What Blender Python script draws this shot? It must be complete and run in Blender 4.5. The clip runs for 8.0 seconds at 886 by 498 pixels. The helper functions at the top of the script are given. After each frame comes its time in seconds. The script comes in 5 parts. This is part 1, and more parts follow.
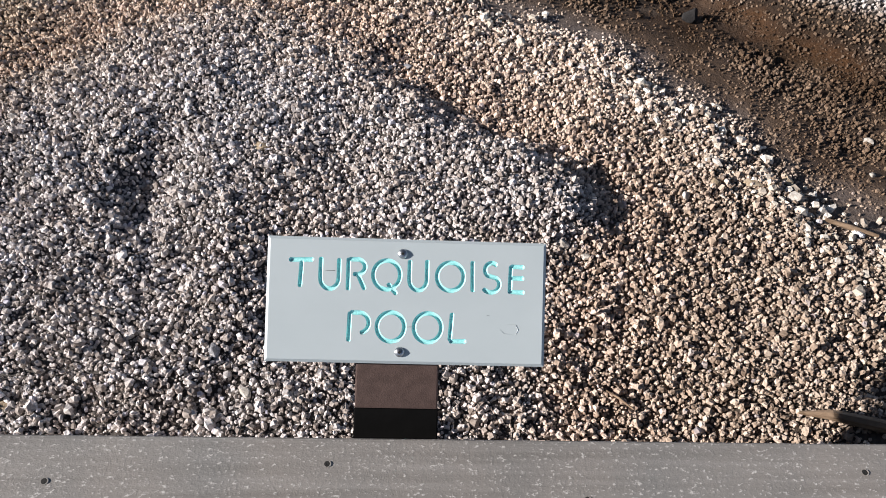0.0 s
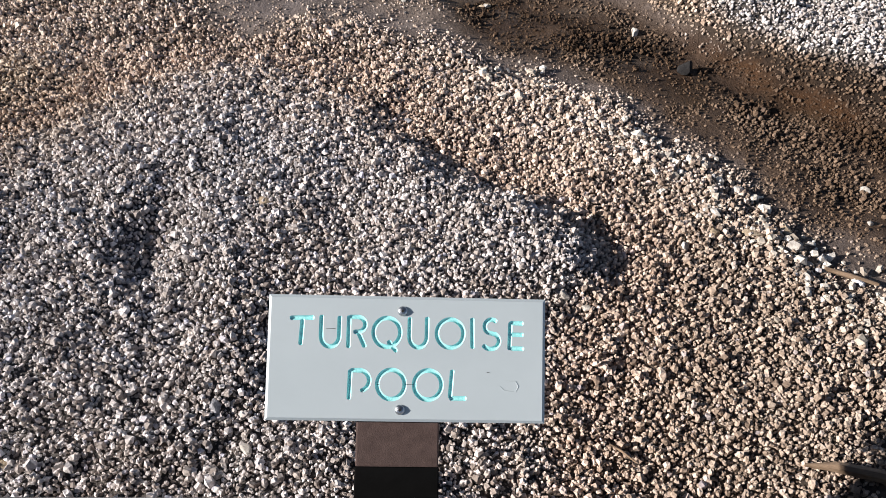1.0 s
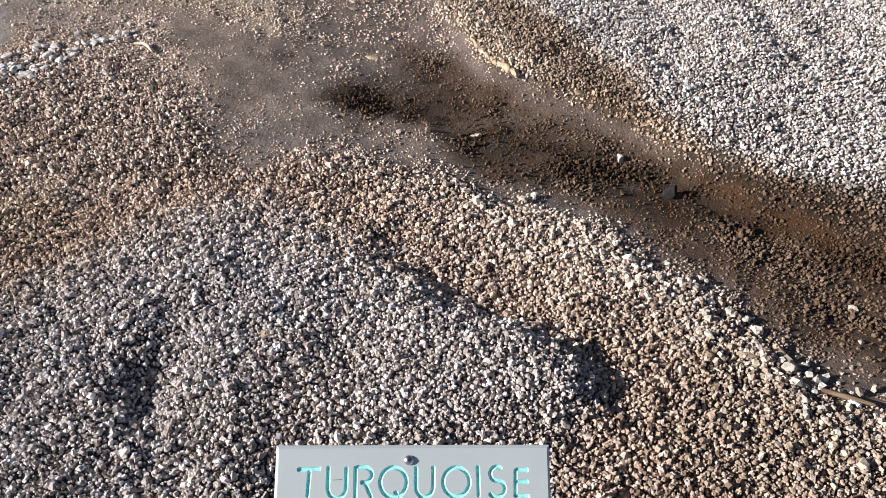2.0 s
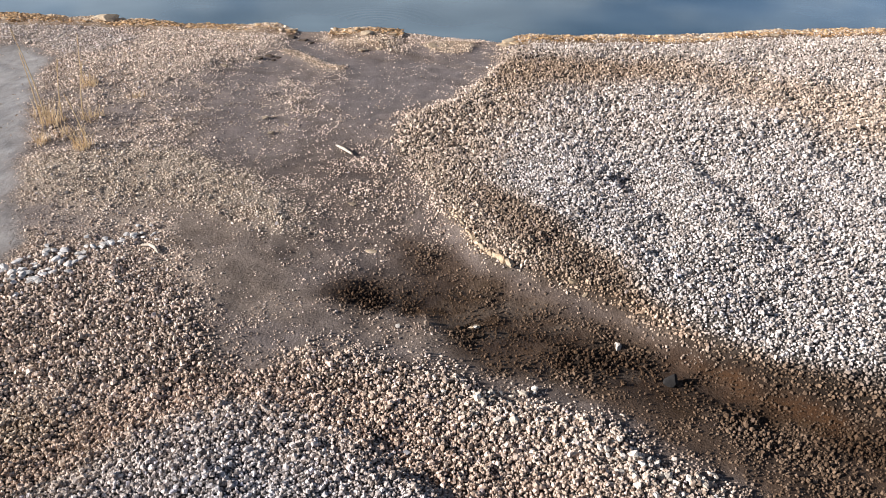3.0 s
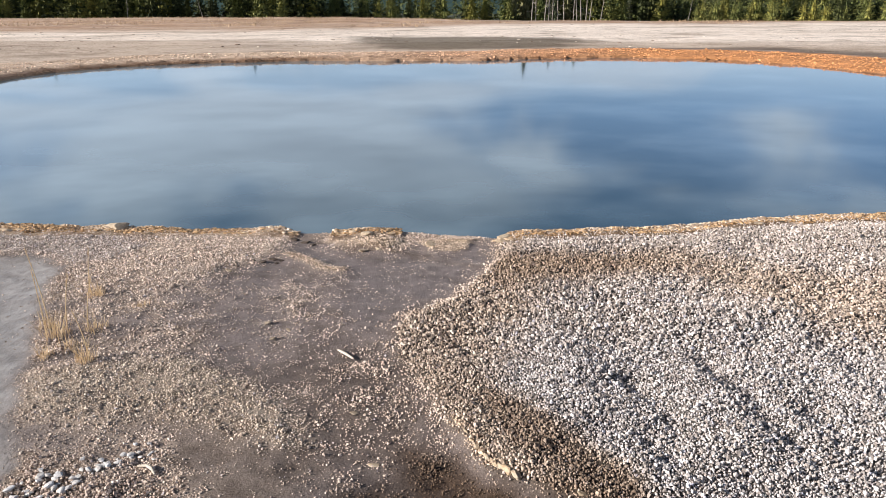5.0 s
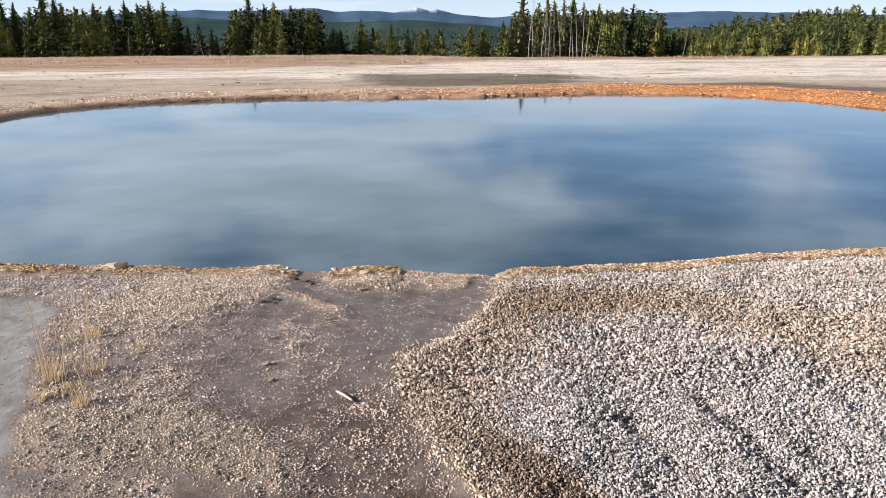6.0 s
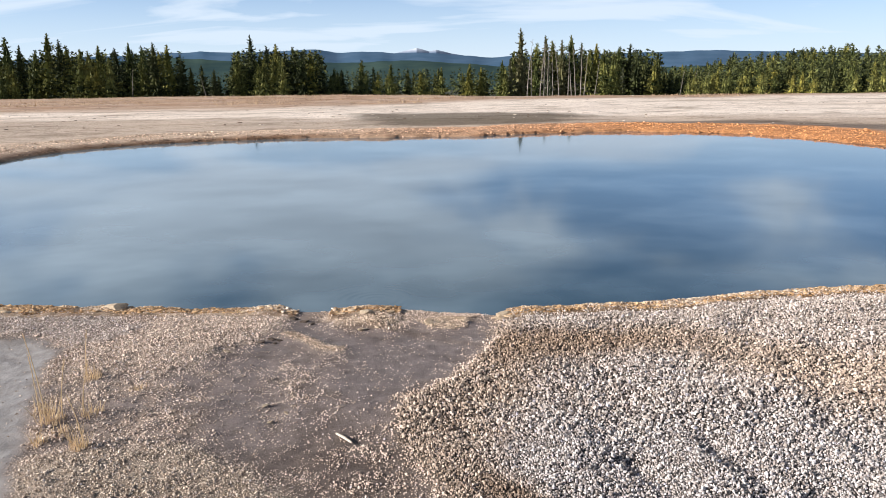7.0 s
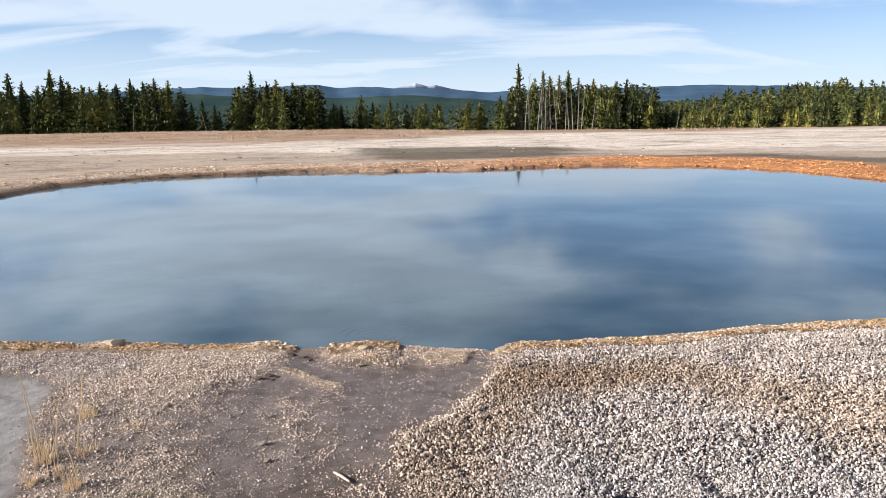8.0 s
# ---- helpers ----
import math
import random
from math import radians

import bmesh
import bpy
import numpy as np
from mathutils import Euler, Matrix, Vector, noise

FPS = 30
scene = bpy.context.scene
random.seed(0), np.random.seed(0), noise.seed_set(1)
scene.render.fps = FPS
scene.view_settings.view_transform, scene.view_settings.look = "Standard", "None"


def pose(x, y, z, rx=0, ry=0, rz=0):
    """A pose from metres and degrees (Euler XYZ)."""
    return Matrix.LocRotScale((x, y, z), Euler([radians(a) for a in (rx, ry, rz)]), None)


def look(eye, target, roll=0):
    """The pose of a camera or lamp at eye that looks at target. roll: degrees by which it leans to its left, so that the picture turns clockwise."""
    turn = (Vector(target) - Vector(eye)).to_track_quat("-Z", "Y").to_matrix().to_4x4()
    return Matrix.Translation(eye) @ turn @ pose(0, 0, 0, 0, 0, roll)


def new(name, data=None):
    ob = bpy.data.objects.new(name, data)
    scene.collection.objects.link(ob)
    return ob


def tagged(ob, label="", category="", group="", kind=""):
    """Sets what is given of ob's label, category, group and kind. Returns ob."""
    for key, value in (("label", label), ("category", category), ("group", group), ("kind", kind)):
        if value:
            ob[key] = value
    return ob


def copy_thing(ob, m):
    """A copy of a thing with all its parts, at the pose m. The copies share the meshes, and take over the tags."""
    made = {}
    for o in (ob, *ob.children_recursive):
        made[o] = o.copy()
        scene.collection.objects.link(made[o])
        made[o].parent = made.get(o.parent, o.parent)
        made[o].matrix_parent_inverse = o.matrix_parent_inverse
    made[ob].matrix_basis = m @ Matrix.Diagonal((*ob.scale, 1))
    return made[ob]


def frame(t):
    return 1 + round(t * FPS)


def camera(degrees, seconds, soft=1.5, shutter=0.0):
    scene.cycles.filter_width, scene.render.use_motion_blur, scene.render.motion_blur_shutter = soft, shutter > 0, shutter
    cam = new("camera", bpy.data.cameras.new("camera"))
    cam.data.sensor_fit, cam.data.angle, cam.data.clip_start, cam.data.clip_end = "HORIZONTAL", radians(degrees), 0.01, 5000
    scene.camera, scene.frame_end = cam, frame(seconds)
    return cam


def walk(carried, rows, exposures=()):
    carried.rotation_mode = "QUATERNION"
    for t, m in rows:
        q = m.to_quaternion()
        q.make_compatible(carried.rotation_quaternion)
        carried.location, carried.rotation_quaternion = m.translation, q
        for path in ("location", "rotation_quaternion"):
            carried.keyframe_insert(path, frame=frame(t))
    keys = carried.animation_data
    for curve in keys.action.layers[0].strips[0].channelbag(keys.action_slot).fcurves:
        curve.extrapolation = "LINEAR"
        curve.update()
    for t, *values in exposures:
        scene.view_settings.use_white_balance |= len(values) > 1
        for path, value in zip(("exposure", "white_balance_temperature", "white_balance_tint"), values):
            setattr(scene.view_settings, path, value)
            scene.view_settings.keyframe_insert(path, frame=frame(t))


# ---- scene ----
cam = camera(60.8, 8.0, soft=0.5)
PATH = [
    (0, (0.095, 0.042, 1.515), (0.116, 1.195, -0.119), 5.8),
    (0.5, (0.102, 0.04, 1.519), (0.109, 1.238, -0.083), 5.2),
    (1, (0.099, 0.05, 1.535), (0.102, 1.298, -0.028), 4.6),
    (2.3, (0.075, 0.09, 1.636), (0.081, 1.622, 0.35), 3.1),
    (2.5, (0.075, 0.105, 1.655), (0.073, 1.691, 0.437), 2.5),
    (2.9, (0.071, 0.128, 1.711), (0.063, 1.806, 0.622), 2.0),
    (3, (0.07, 0.127, 1.718), (0.06, 1.834, 0.677), 1.6),
    (3.5, (0.068, 0.14, 1.763), (0.055, 1.93, 0.871), 1.0),
    (4, (0.063, 0.147, 1.798), (0.048, 1.993, 1.029), 0.4),
    (4.5, (0.063, 0.156, 1.829), (0.046, 2.037, 1.15), -0.0),
    (6, (0.067, 0.166, 1.888), (0.053, 2.094, 1.355), -0.5),
    (6.5, (0.07, 0.169, 1.899), (0.055, 2.11, 1.414), -0.7),
    (7, (0.073, 0.162, 1.906), (0.058, 2.114, 1.469), -0.8),
    (7.5, (0.075, 0.165, 1.914), (0.061, 2.126, 1.52), -0.9),
    (8, (0.076, 0.165, 1.922), (0.065, 2.134, 1.571), -0.9),
]
walk(cam, [(t, look(eye, target, roll)) for t, eye, target, roll in PATH], [(0, 0.82), (8, 0.82)])

# ---- sky, sun ----
SUN = Vector((-0.93, -0.20, 0.37)).normalized()
world = bpy.data.worlds.new("sky")
scene.world = world
world.use_nodes = True
wn, wl = world.node_tree.nodes, world.node_tree.links
wn.clear()


def wnode(kind, **sets):
    n = wn.new(kind)
    for k, v in sets.items():
        n.inputs[k].default_value = v
    return n


sky = wn.new("ShaderNodeTexSky")
sky.sky_type = "NISHITA"
sky.sun_disc = False
sky.sun_elevation = math.asin(SUN.z)
sky.sun_rotation = math.atan2(SUN.x, SUN.y)
sky.altitude = 2300
sky.dust_density = 0.3
sky.ozone_density = 3.0
coord = wn.new("ShaderNodeTexCoord")
sep = wn.new("ShaderNodeSeparateXYZ")
wl.new(coord.outputs["Generated"], sep.inputs[0])
up = wn.new("ShaderNodeMath")
up.operation = "MAXIMUM"
up.inputs[1].default_value = 0.0
wl.new(sep.outputs["Z"], up.inputs[0])
lift = wn.new("ShaderNodeMath")
lift.operation = "ADD"
lift.inputs[1].default_value = 0.17
wl.new(up.outputs[0], lift.inputs[0])
flat = []
for axis, gain in (("X", 0.75), ("Y", 1.0)):
    d = wn.new("ShaderNodeMath")
    d.operation = "DIVIDE"
    wl.new(sep.outputs[axis], d.inputs[0])
    wl.new(lift.outputs[0], d.inputs[1])
    g = wn.new("ShaderNodeMath")
    g.operation = "MULTIPLY"
    g.inputs[1].default_value = gain
    wl.new(d.outputs[0], g.inputs[0])
    flat.append(g)
join = wn.new("ShaderNodeCombineXYZ")
wl.new(flat[0].outputs[0], join.inputs[0])
wl.new(flat[1].outputs[0], join.inputs[1])
turn = wn.new("ShaderNodeMapping")
turn.inputs["Rotation"].default_value = (0, 0, radians(-9))
turn.inputs["Scale"].default_value = (1.0, 1.9, 1.0)
turn.inputs["Location"].default_value = (1.3, 4.2, 0.4)
wl.new(join.outputs[0], turn.inputs[0])
cloud = wnode("ShaderNodeTexNoise", Scale=1.15, Detail=8.0, Roughness=0.52, Distortion=0.5)
wl.new(turn.outputs[0], cloud.inputs["Vector"])
cover = wn.new("ShaderNodeMapRange")
cover.interpolation_type = "SMOOTHSTEP"
cover.inputs["From Min"].default_value = 0.40
cover.inputs["From Max"].default_value = 0.63
cover.inputs["To Min"].default_value = 0.2
cover.inputs["To Max"].default_value = 0.88
# a bank of cloud to the west, clearer sky to the east
west = wn.new("ShaderNodeMapRange")
west.interpolation_type = "SMOOTHSTEP"
west.inputs["From Min"].default_value, west.inputs["From Max"].default_value = 0.35, -0.3
west.inputs["To Min"].default_value, west.inputs["To Max"].default_value = -0.06, 0.11
wl.new(sep.outputs["X"], west.inputs["Value"])
above = wn.new("ShaderNodeMapRange")
above.interpolation_type = "SMOOTHSTEP"
above.inputs["From Min"].default_value, above.inputs["From Max"].default_value = 0.05, 0.14
wl.new(sep.outputs["Z"], above.inputs["Value"])
mass = wn.new("ShaderNodeMath")
mass.operation = "MULTIPLY_ADD"
wl.new(west.outputs[0], mass.inputs[0])
wl.new(above.outputs[0], mass.inputs[1])
# softer billows higher up, where the sky is seen less aslant
billow = wnode("ShaderNodeTexNoise", Scale=4.6, Detail=6.0, Roughness=0.5, Distortion=0.4)
drift = wn.new("ShaderNodeMapping")
drift.inputs["Location"].default_value = (1.7, 0.3, 2.2)
drift.inputs["Rotation"].default_value = (0, radians(14), 0)
drift.inputs["Scale"].default_value = (1.0, 1.0, 2.0)
wl.new(coord.outputs["Generated"], drift.inputs[0])
wl.new(drift.outputs[0], billow.inputs["Vector"])
pick = wn.new("ShaderNodeMix")
higher = wn.new("ShaderNodeMapRange")
higher.interpolation_type = "SMOOTHSTEP"
higher.inputs["From Min"].default_value, higher.inputs["From Max"].default_value = 0.09, 0.15
wl.new(sep.outputs["Z"], higher.inputs["Value"])
wl.new(higher.outputs[0], pick.inputs["Factor"])
wl.new(cloud.outputs["Fac"], pick.inputs["A"])
wl.new(billow.outputs["Fac"], pick.inputs["B"])
wl.new(pick.outputs["Result"], mass.inputs[2])
wl.new(mass.outputs[0], cover.inputs["Value"])
mix = wn.new("ShaderNodeMix")
mix.data_type = "RGBA"
thin = wn.new("ShaderNodeMapRange")
thin.inputs["From Min"].default_value, thin.inputs["From Max"].default_value = 0.22, 0.55
thin.inputs["To Min"].default_value, thin.inputs["To Max"].default_value = 1.0, 0.04
wl.new(sep.outputs["Z"], thin.inputs["Value"])
veil = wn.new("ShaderNodeMath")
veil.operation = "MULTIPLY"
wl.new(cover.outputs[0], veil.inputs[0])
wl.new(thin.outputs[0], veil.inputs[1])
haze = wn.new("ShaderNodeMapRange")
haze.inputs["From Min"].default_value, haze.inputs["From Max"].default_value = 0.02, 0.16
haze.inputs["To Min"].default_value, haze.inputs["To Max"].default_value = 0.85, 0.0
wl.new(sep.outputs["Z"], haze.inputs["Value"])
most = wn.new("ShaderNodeMath")
most.operation = "MAXIMUM"
wl.new(veil.outputs[0], most.inputs[0])
wl.new(haze.outputs[0], most.inputs[1])
wl.new(most.outputs[0], mix.inputs["Factor"])
clear = wn.new("ShaderNodeMix")
clear.data_type, clear.blend_type = "RGBA", "MULTIPLY"
clear.inputs["Factor"].default_value = 1.0
wl.new(sky.outputs[0], clear.inputs["A"])
zenith = wn.new("ShaderNodeMapRange")
zenith.interpolation_type = "SMOOTHSTEP"
zenith.inputs["From Min"].default_value, zenith.inputs["From Max"].default_value = 0.15, 0.5
wl.new(sep.outputs["Z"], zenith.inputs["Value"])
deepen = wn.new("ShaderNodeMix")
deepen.data_type = "RGBA"
wl.new(zenith.outputs[0], deepen.inputs["Factor"])
deepen.inputs["A"].default_value = (1.06, 1.29, 1.55, 1)
deepen.inputs["B"].default_value = (0.44, 0.48, 0.52, 1)
wl.new(deepen.outputs["Result"], clear.inputs["B"])
wl.new(clear.outputs["Result"], mix.inputs["A"])
mix.inputs["B"].default_value = (8.9, 10.2, 11.8, 1)
back = wnode("ShaderNodeBackground", Strength=0.05)
wl.new(mix.outputs["Result"], back.inputs[0])
out = wn.new("ShaderNodeOutputWorld")
wl.new(back.outputs[0], out.inputs[0])

sun = new("sun", bpy.data.lights.new("sun", "SUN"))
sun.data.energy = 5.0
sun.data.angle = radians(0.5)
sun.data.color = (1.0, 0.945, 0.895)
sun.matrix_world = look(SUN * 60, (0, 0, 0))


# ---- materials ----
def material(name, rough=0.8, metal=0.0, spec=0.5):
    m = bpy.data.materials.new(name)
    m.use_nodes = True
    b = m.node_tree.nodes["Principled BSDF"]
    b.inputs["Roughness"].default_value = rough
    b.inputs["Metallic"].default_value = metal
    b.inputs["Specular IOR Level"].default_value = spec
    return m, m.node_tree.nodes, m.node_tree.links, b


def noise_node(nodes, links, scale, detail=4, rough=0.6, space="Object", stretch=None):
    tc = nodes.new("ShaderNodeTexCoord")
    n = nodes.new("ShaderNodeTexNoise")
    n.inputs["Scale"].default_value = scale
    n.inputs["Detail"].default_value = detail
    n.inputs["Roughness"].default_value = rough
    if stretch:
        mp = nodes.new("ShaderNodeMapping")
        mp.inputs["Scale"].default_value = stretch
        links.new(tc.outputs[space], mp.inputs[0])
        links.new(mp.outputs[0], n.inputs["Vector"])
    else:
        links.new(tc.outputs[space], n.inputs["Vector"])
    return n


def ramp(nodes, links, source, stops):
    r = nodes.new("ShaderNodeValToRGB")
    el = r.color_ramp.elements
    while len(el) < len(stops):
        el.new(0.5)
    for e, (p, c) in zip(el, stops):
        e.position, e.color = p, (*c, 1) if len(c) == 3 else c
    links.new(source, r.inputs[0])
    return r


def mixer(nodes, links, a, b, fac, blend="MIX"):
    m = nodes.new("ShaderNodeMix")
    m.data_type = "RGBA"
    m.blend_type = blend
    for key, v in (("A", a), ("B", b)):
        if isinstance(v, tuple):
            m.inputs[key].default_value = (*v, 1)
        else:
            links.new(v, m.inputs[key])
    if isinstance(fac, (int, float)):
        m.inputs["Factor"].default_value = fac
    else:
        links.new(fac, m.inputs["Factor"])
    return m.outputs["Result"]


def bump(nodes, links, height, bsdf, strength=0.4, distance=0.01, prior=None):
    b = nodes.new("ShaderNodeBump")
    b.inputs["Strength"].default_value = strength
    b.inputs["Distance"].default_value = distance
    links.new(height, b.inputs["Height"])
    if prior:
        links.new(prior.outputs[0], b.inputs["Normal"])
    links.new(b.outputs[0], bsdf.inputs["Normal"])
    return b


def grained(name, dark, light, scale, rough=0.8, strength=0.3, dist=0.004, stretch=None, metal=0.0, spec=0.5):
    m, n, l, b = material(name, rough, metal, spec)
    big = noise_node(n, l, scale, 5, 0.6, stretch=stretch)
    fine = noise_node(n, l, scale * 7, 4, 0.65, stretch=stretch)
    c1 = ramp(n, l, big.outputs["Fac"], [(0.32, dark), (0.68, light)])
    c2 = ramp(n, l, fine.outputs["Fac"], [(0.3, (0.72, 0.72, 0.72)), (0.7, (1.15, 1.15, 1.15))])
    l.new(mixer(n, l, c1.outputs[0], c2.outputs[0], 1.0, "MULTIPLY"), b.inputs["Base Color"])
    bump(n, l, fine.outputs["Fac"], b, strength, dist)
    return m


def painted(name, dark, light, scale, rough):
    m, n, l, b = material(name, rough, 0, 0.5)
    big = noise_node(n, l, scale, 4, 0.55, stretch=(1, 1.6, 1))
    grain = noise_node(n, l, scale * 12, 4, 0.6, stretch=(0.25, 2.5, 1))
    c = ramp(n, l, big.outputs["Fac"], [(0.3, dark), (0.7, light)])
    l.new(c.outputs[0], b.inputs["Base Color"])
    bump(n, l, grain.outputs["Fac"], b, 0.08, 0.0004)
    return m


def ground_material():
    m, n, l, b = material("sinter_ground", 0.9, 0, 0.35)
    at = n.new("ShaderNodeAttribute")
    at.attribute_name = "tint"
    wet = n.new("ShaderNodeAttribute")
    wet.attribute_name = "wet"
    mid = noise_node(n, l, 9, 6, 0.65)
    grit = noise_node(n, l, 95, 5, 0.7)
    c1 = ramp(n, l, mid.outputs["Fac"], [(0.3, (0.66, 0.62, 0.58)), (0.7, (1.2, 1.18, 1.15))])
    c2 = ramp(n, l, grit.outputs["Fac"], [(0.32, (0.55, 0.52, 0.5)), (0.68, (1.3, 1.3, 1.3))])
    c = mixer(n, l, at.outputs["Color"], c1.outputs[0], 1.0, "MULTIPLY")
    calm = n.new("ShaderNodeMapRange")
    calm.inputs["From Min"].default_value, calm.inputs["From Max"].default_value = 0.6, 0.9
    calm.inputs["To Min"].default_value, calm.inputs["To Max"].default_value = 0.8, 0.15
    l.new(wet.outputs["Fac"], calm.inputs["Value"])
    c = mixer(n, l, c, c2.outputs[0], calm.outputs[0], "MULTIPLY")
    streak = noise_node(n, l, 0.3, 7, 0.66, stretch=(0.75, 1.0, 1.0))
    c3 = ramp(n, l, streak.outputs["Fac"], [(0.36, (0.5, 0.45, 0.4)), (0.46, (0.95, 0.94, 0.93)), (0.66, (1.12, 1.11, 1.1))])
    c = mixer(n, l, c, c3.outputs[0], 0.75, "MULTIPLY")
    specks = noise_node(n, l, 2.6, 7, 0.72, stretch=(0.6, 1.2, 1.0))
    c4 = ramp(n, l, specks.outputs["Fac"], [(0.33, (0.62, 0.58, 0.55)), (0.48, (1.0, 1.0, 1.0)), (0.7, (1.1, 1.1, 1.1))])
    c = mixer(n, l, c, c4.outputs[0], 0.7, "MULTIPLY")
    dry = noise_node(n, l, 0.22, 9, 0.62, stretch=(0.7, 1.0, 1.0))
    c5 = ramp(n, l, dry.outputs["Fac"], [(0.455, (1, 1, 1)), (0.478, (0.42, 0.34, 0.27)), (0.492, (1, 1, 1)), (0.548, (1, 1, 1)), (0.56, (0.5, 0.43, 0.36)), (0.572, (1, 1, 1))])
    brittle = n.new("ShaderNodeMapRange")
    brittle.inputs["From Min"].default_value, brittle.inputs["From Max"].default_value = 0.0, 0.3
    brittle.inputs["To Min"].default_value, brittle.inputs["To Max"].default_value = 0.6, 0.0
    l.new(wet.outputs["Fac"], brittle.inputs["Value"])
    c = mixer(n, l, c, c5.outputs[0], brittle.outputs[0], "MULTIPLY")
    l.new(c, b.inputs["Base Color"])
    r = n.new("ShaderNodeMapRange")
    r.inputs["From Min"].default_value, r.inputs["From Max"].default_value = 0, 1
    r.inputs["To Min"].default_value, r.inputs["To Max"].default_value = 0.95, 0.3
    l.new(wet.outputs["Fac"], r.inputs["Value"])
    l.new(r.outputs[0], b.inputs["Roughness"])
    first = bump(n, l, mid.outputs["Fac"], b, 0.5, 0.03)
    second = bump(n, l, grit.outputs["Fac"], b, 0.8, 0.01, first)
    l.new(calm.outputs[0], second.inputs["Strength"])
    return m


def gravel_material():
    m, n, l, b = material("sinter_gravel", 0.92, 0, 0.3)
    at = n.new("ShaderNodeAttribute")
    at.attribute_name = "tint"
    geo = n.new("ShaderNodeNewGeometry")
    c1 = ramp(n, l, geo.outputs["Random Per Island"],
              [(0.0, (0.42, 0.38, 0.35)), (0.3, (0.78, 0.74, 0.70)), (0.65, (1.04, 1.03, 1.02)), (0.95, (1.42, 1.42, 1.42)), (1.0, (0.8, 0.86, 1.05))])
    fine = noise_node(n, l, 210, 4, 0.65)
    c2 = ramp(n, l, fine.outputs["Fac"], [(0.3, (0.72, 0.7, 0.68)), (0.68, (1.15, 1.15, 1.15))])
    c = mixer(n, l, at.outputs["Color"], c1.outputs[0], 1.0, "MULTIPLY")
    c = mixer(n, l, c, c2.outputs[0], 1.0, "MULTIPLY")
    l.new(c, b.inputs["Base Color"])
    bump(n, l, fine.outputs["Fac"], b, 0.5, 0.003)
    return m


def rock_material(name, dark, light):
    m, n, l, b = material(name, 0.9, 0, 0.3)
    info = n.new("ShaderNodeObjectInfo")
    big = noise_node(n, l, 38, 5, 0.65)
    fine = noise_node(n, l, 230, 4, 0.65)
    c1 = ramp(n, l, big.outputs["Fac"], [(0.3, dark), (0.62, light)])
    c2 = ramp(n, l, info.outputs["Random"], [(0.0, (0.82, 0.8, 0.78)), (1.0, (1.08, 1.08, 1.1))])
    c3 = ramp(n, l, fine.outputs["Fac"], [(0.3, (0.75, 0.74, 0.72)), (0.7, (1.12, 1.12, 1.12))])
    c = mixer(n, l, c1.outputs[0], c2.outputs[0], 1.0, "MULTIPLY")
    c = mixer(n, l, c, c3.outputs[0], 1.0, "MULTIPLY")
    l.new(c, b.inputs["Base Color"])
    bump(n, l, fine.outputs["Fac"], b, 0.6, 0.004)
    return m


def water_material():
    m, n, l, b = material("hot_spring_water", 0.055, 0, 0.5)
    b.inputs["IOR"].default_value = 1.333
    sheen_noise = noise_node(n, l, 0.3, 4, 0.55)
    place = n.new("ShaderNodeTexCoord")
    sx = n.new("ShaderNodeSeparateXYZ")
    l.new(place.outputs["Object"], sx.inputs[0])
    # Cloud reflection and steam are put into this base colour, paler to the west.
    painted_sheen = n.new("ShaderNodeMath")
    painted_sheen.operation = "MULTIPLY_ADD"
    painted_sheen.inputs[1].default_value = -0.014
    l.new(sx.outputs["X"], painted_sheen.inputs[0])
    l.new(sheen_noise.outputs["Fac"], painted_sheen.inputs[2])
    c = ramp(n, l, painted_sheen.outputs[0], [(0.38, (0.018, 0.052, 0.075)), (0.72, (0.165, 0.235, 0.28))])
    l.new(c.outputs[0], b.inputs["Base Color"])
    swell = noise_node(n, l, 1.6, 3, 0.5, stretch=(1.0, 1.7, 1.0))
    rip = noise_node(n, l, 14, 3, 0.55, stretch=(1.0, 2.2, 1.0))
    first = bump(n, l, swell.outputs["Fac"], b, 0.08, 0.003)
    second = bump(n, l, rip.outputs["Fac"], b, 0.12, 0.0006, first)
    # faint rings where gas bubbles up near the shore
    far = n.new("ShaderNodeVectorMath")
    far.operation = "DISTANCE"
    far.inputs[1].default_value = (-0.60, 6.83, -0.055)
    l.new(place.outputs["Object"], far.inputs[0])
    wave = n.new("ShaderNodeMath")
    wave.operation = "SINE"
    rate = n.new("ShaderNodeMath")
    rate.operation = "MULTIPLY"
    rate.inputs[1].default_value = 75.0
    l.new(far.outputs["Value"], rate.inputs[0])
    l.new(rate.outputs[0], wave.inputs[0])
    fade = n.new("ShaderNodeMapRange")
    fade.inputs["From Min"].default_value, fade.inputs["From Max"].default_value = 0.1, 0.75
    fade.inputs["To Min"].default_value, fade.inputs["To Max"].default_value = 1.0, 0.0
    l.new(far.outputs["Value"], fade.inputs["Value"])
    ring = n.new("ShaderNodeMath")
    ring.operation = "MULTIPLY"
    l.new(wave.outputs[0], ring.inputs[0])
    l.new(fade.outputs[0], ring.inputs[1])
    bump(n, l, ring.outputs[0], b, 0.2, 0.001, second)
    return m


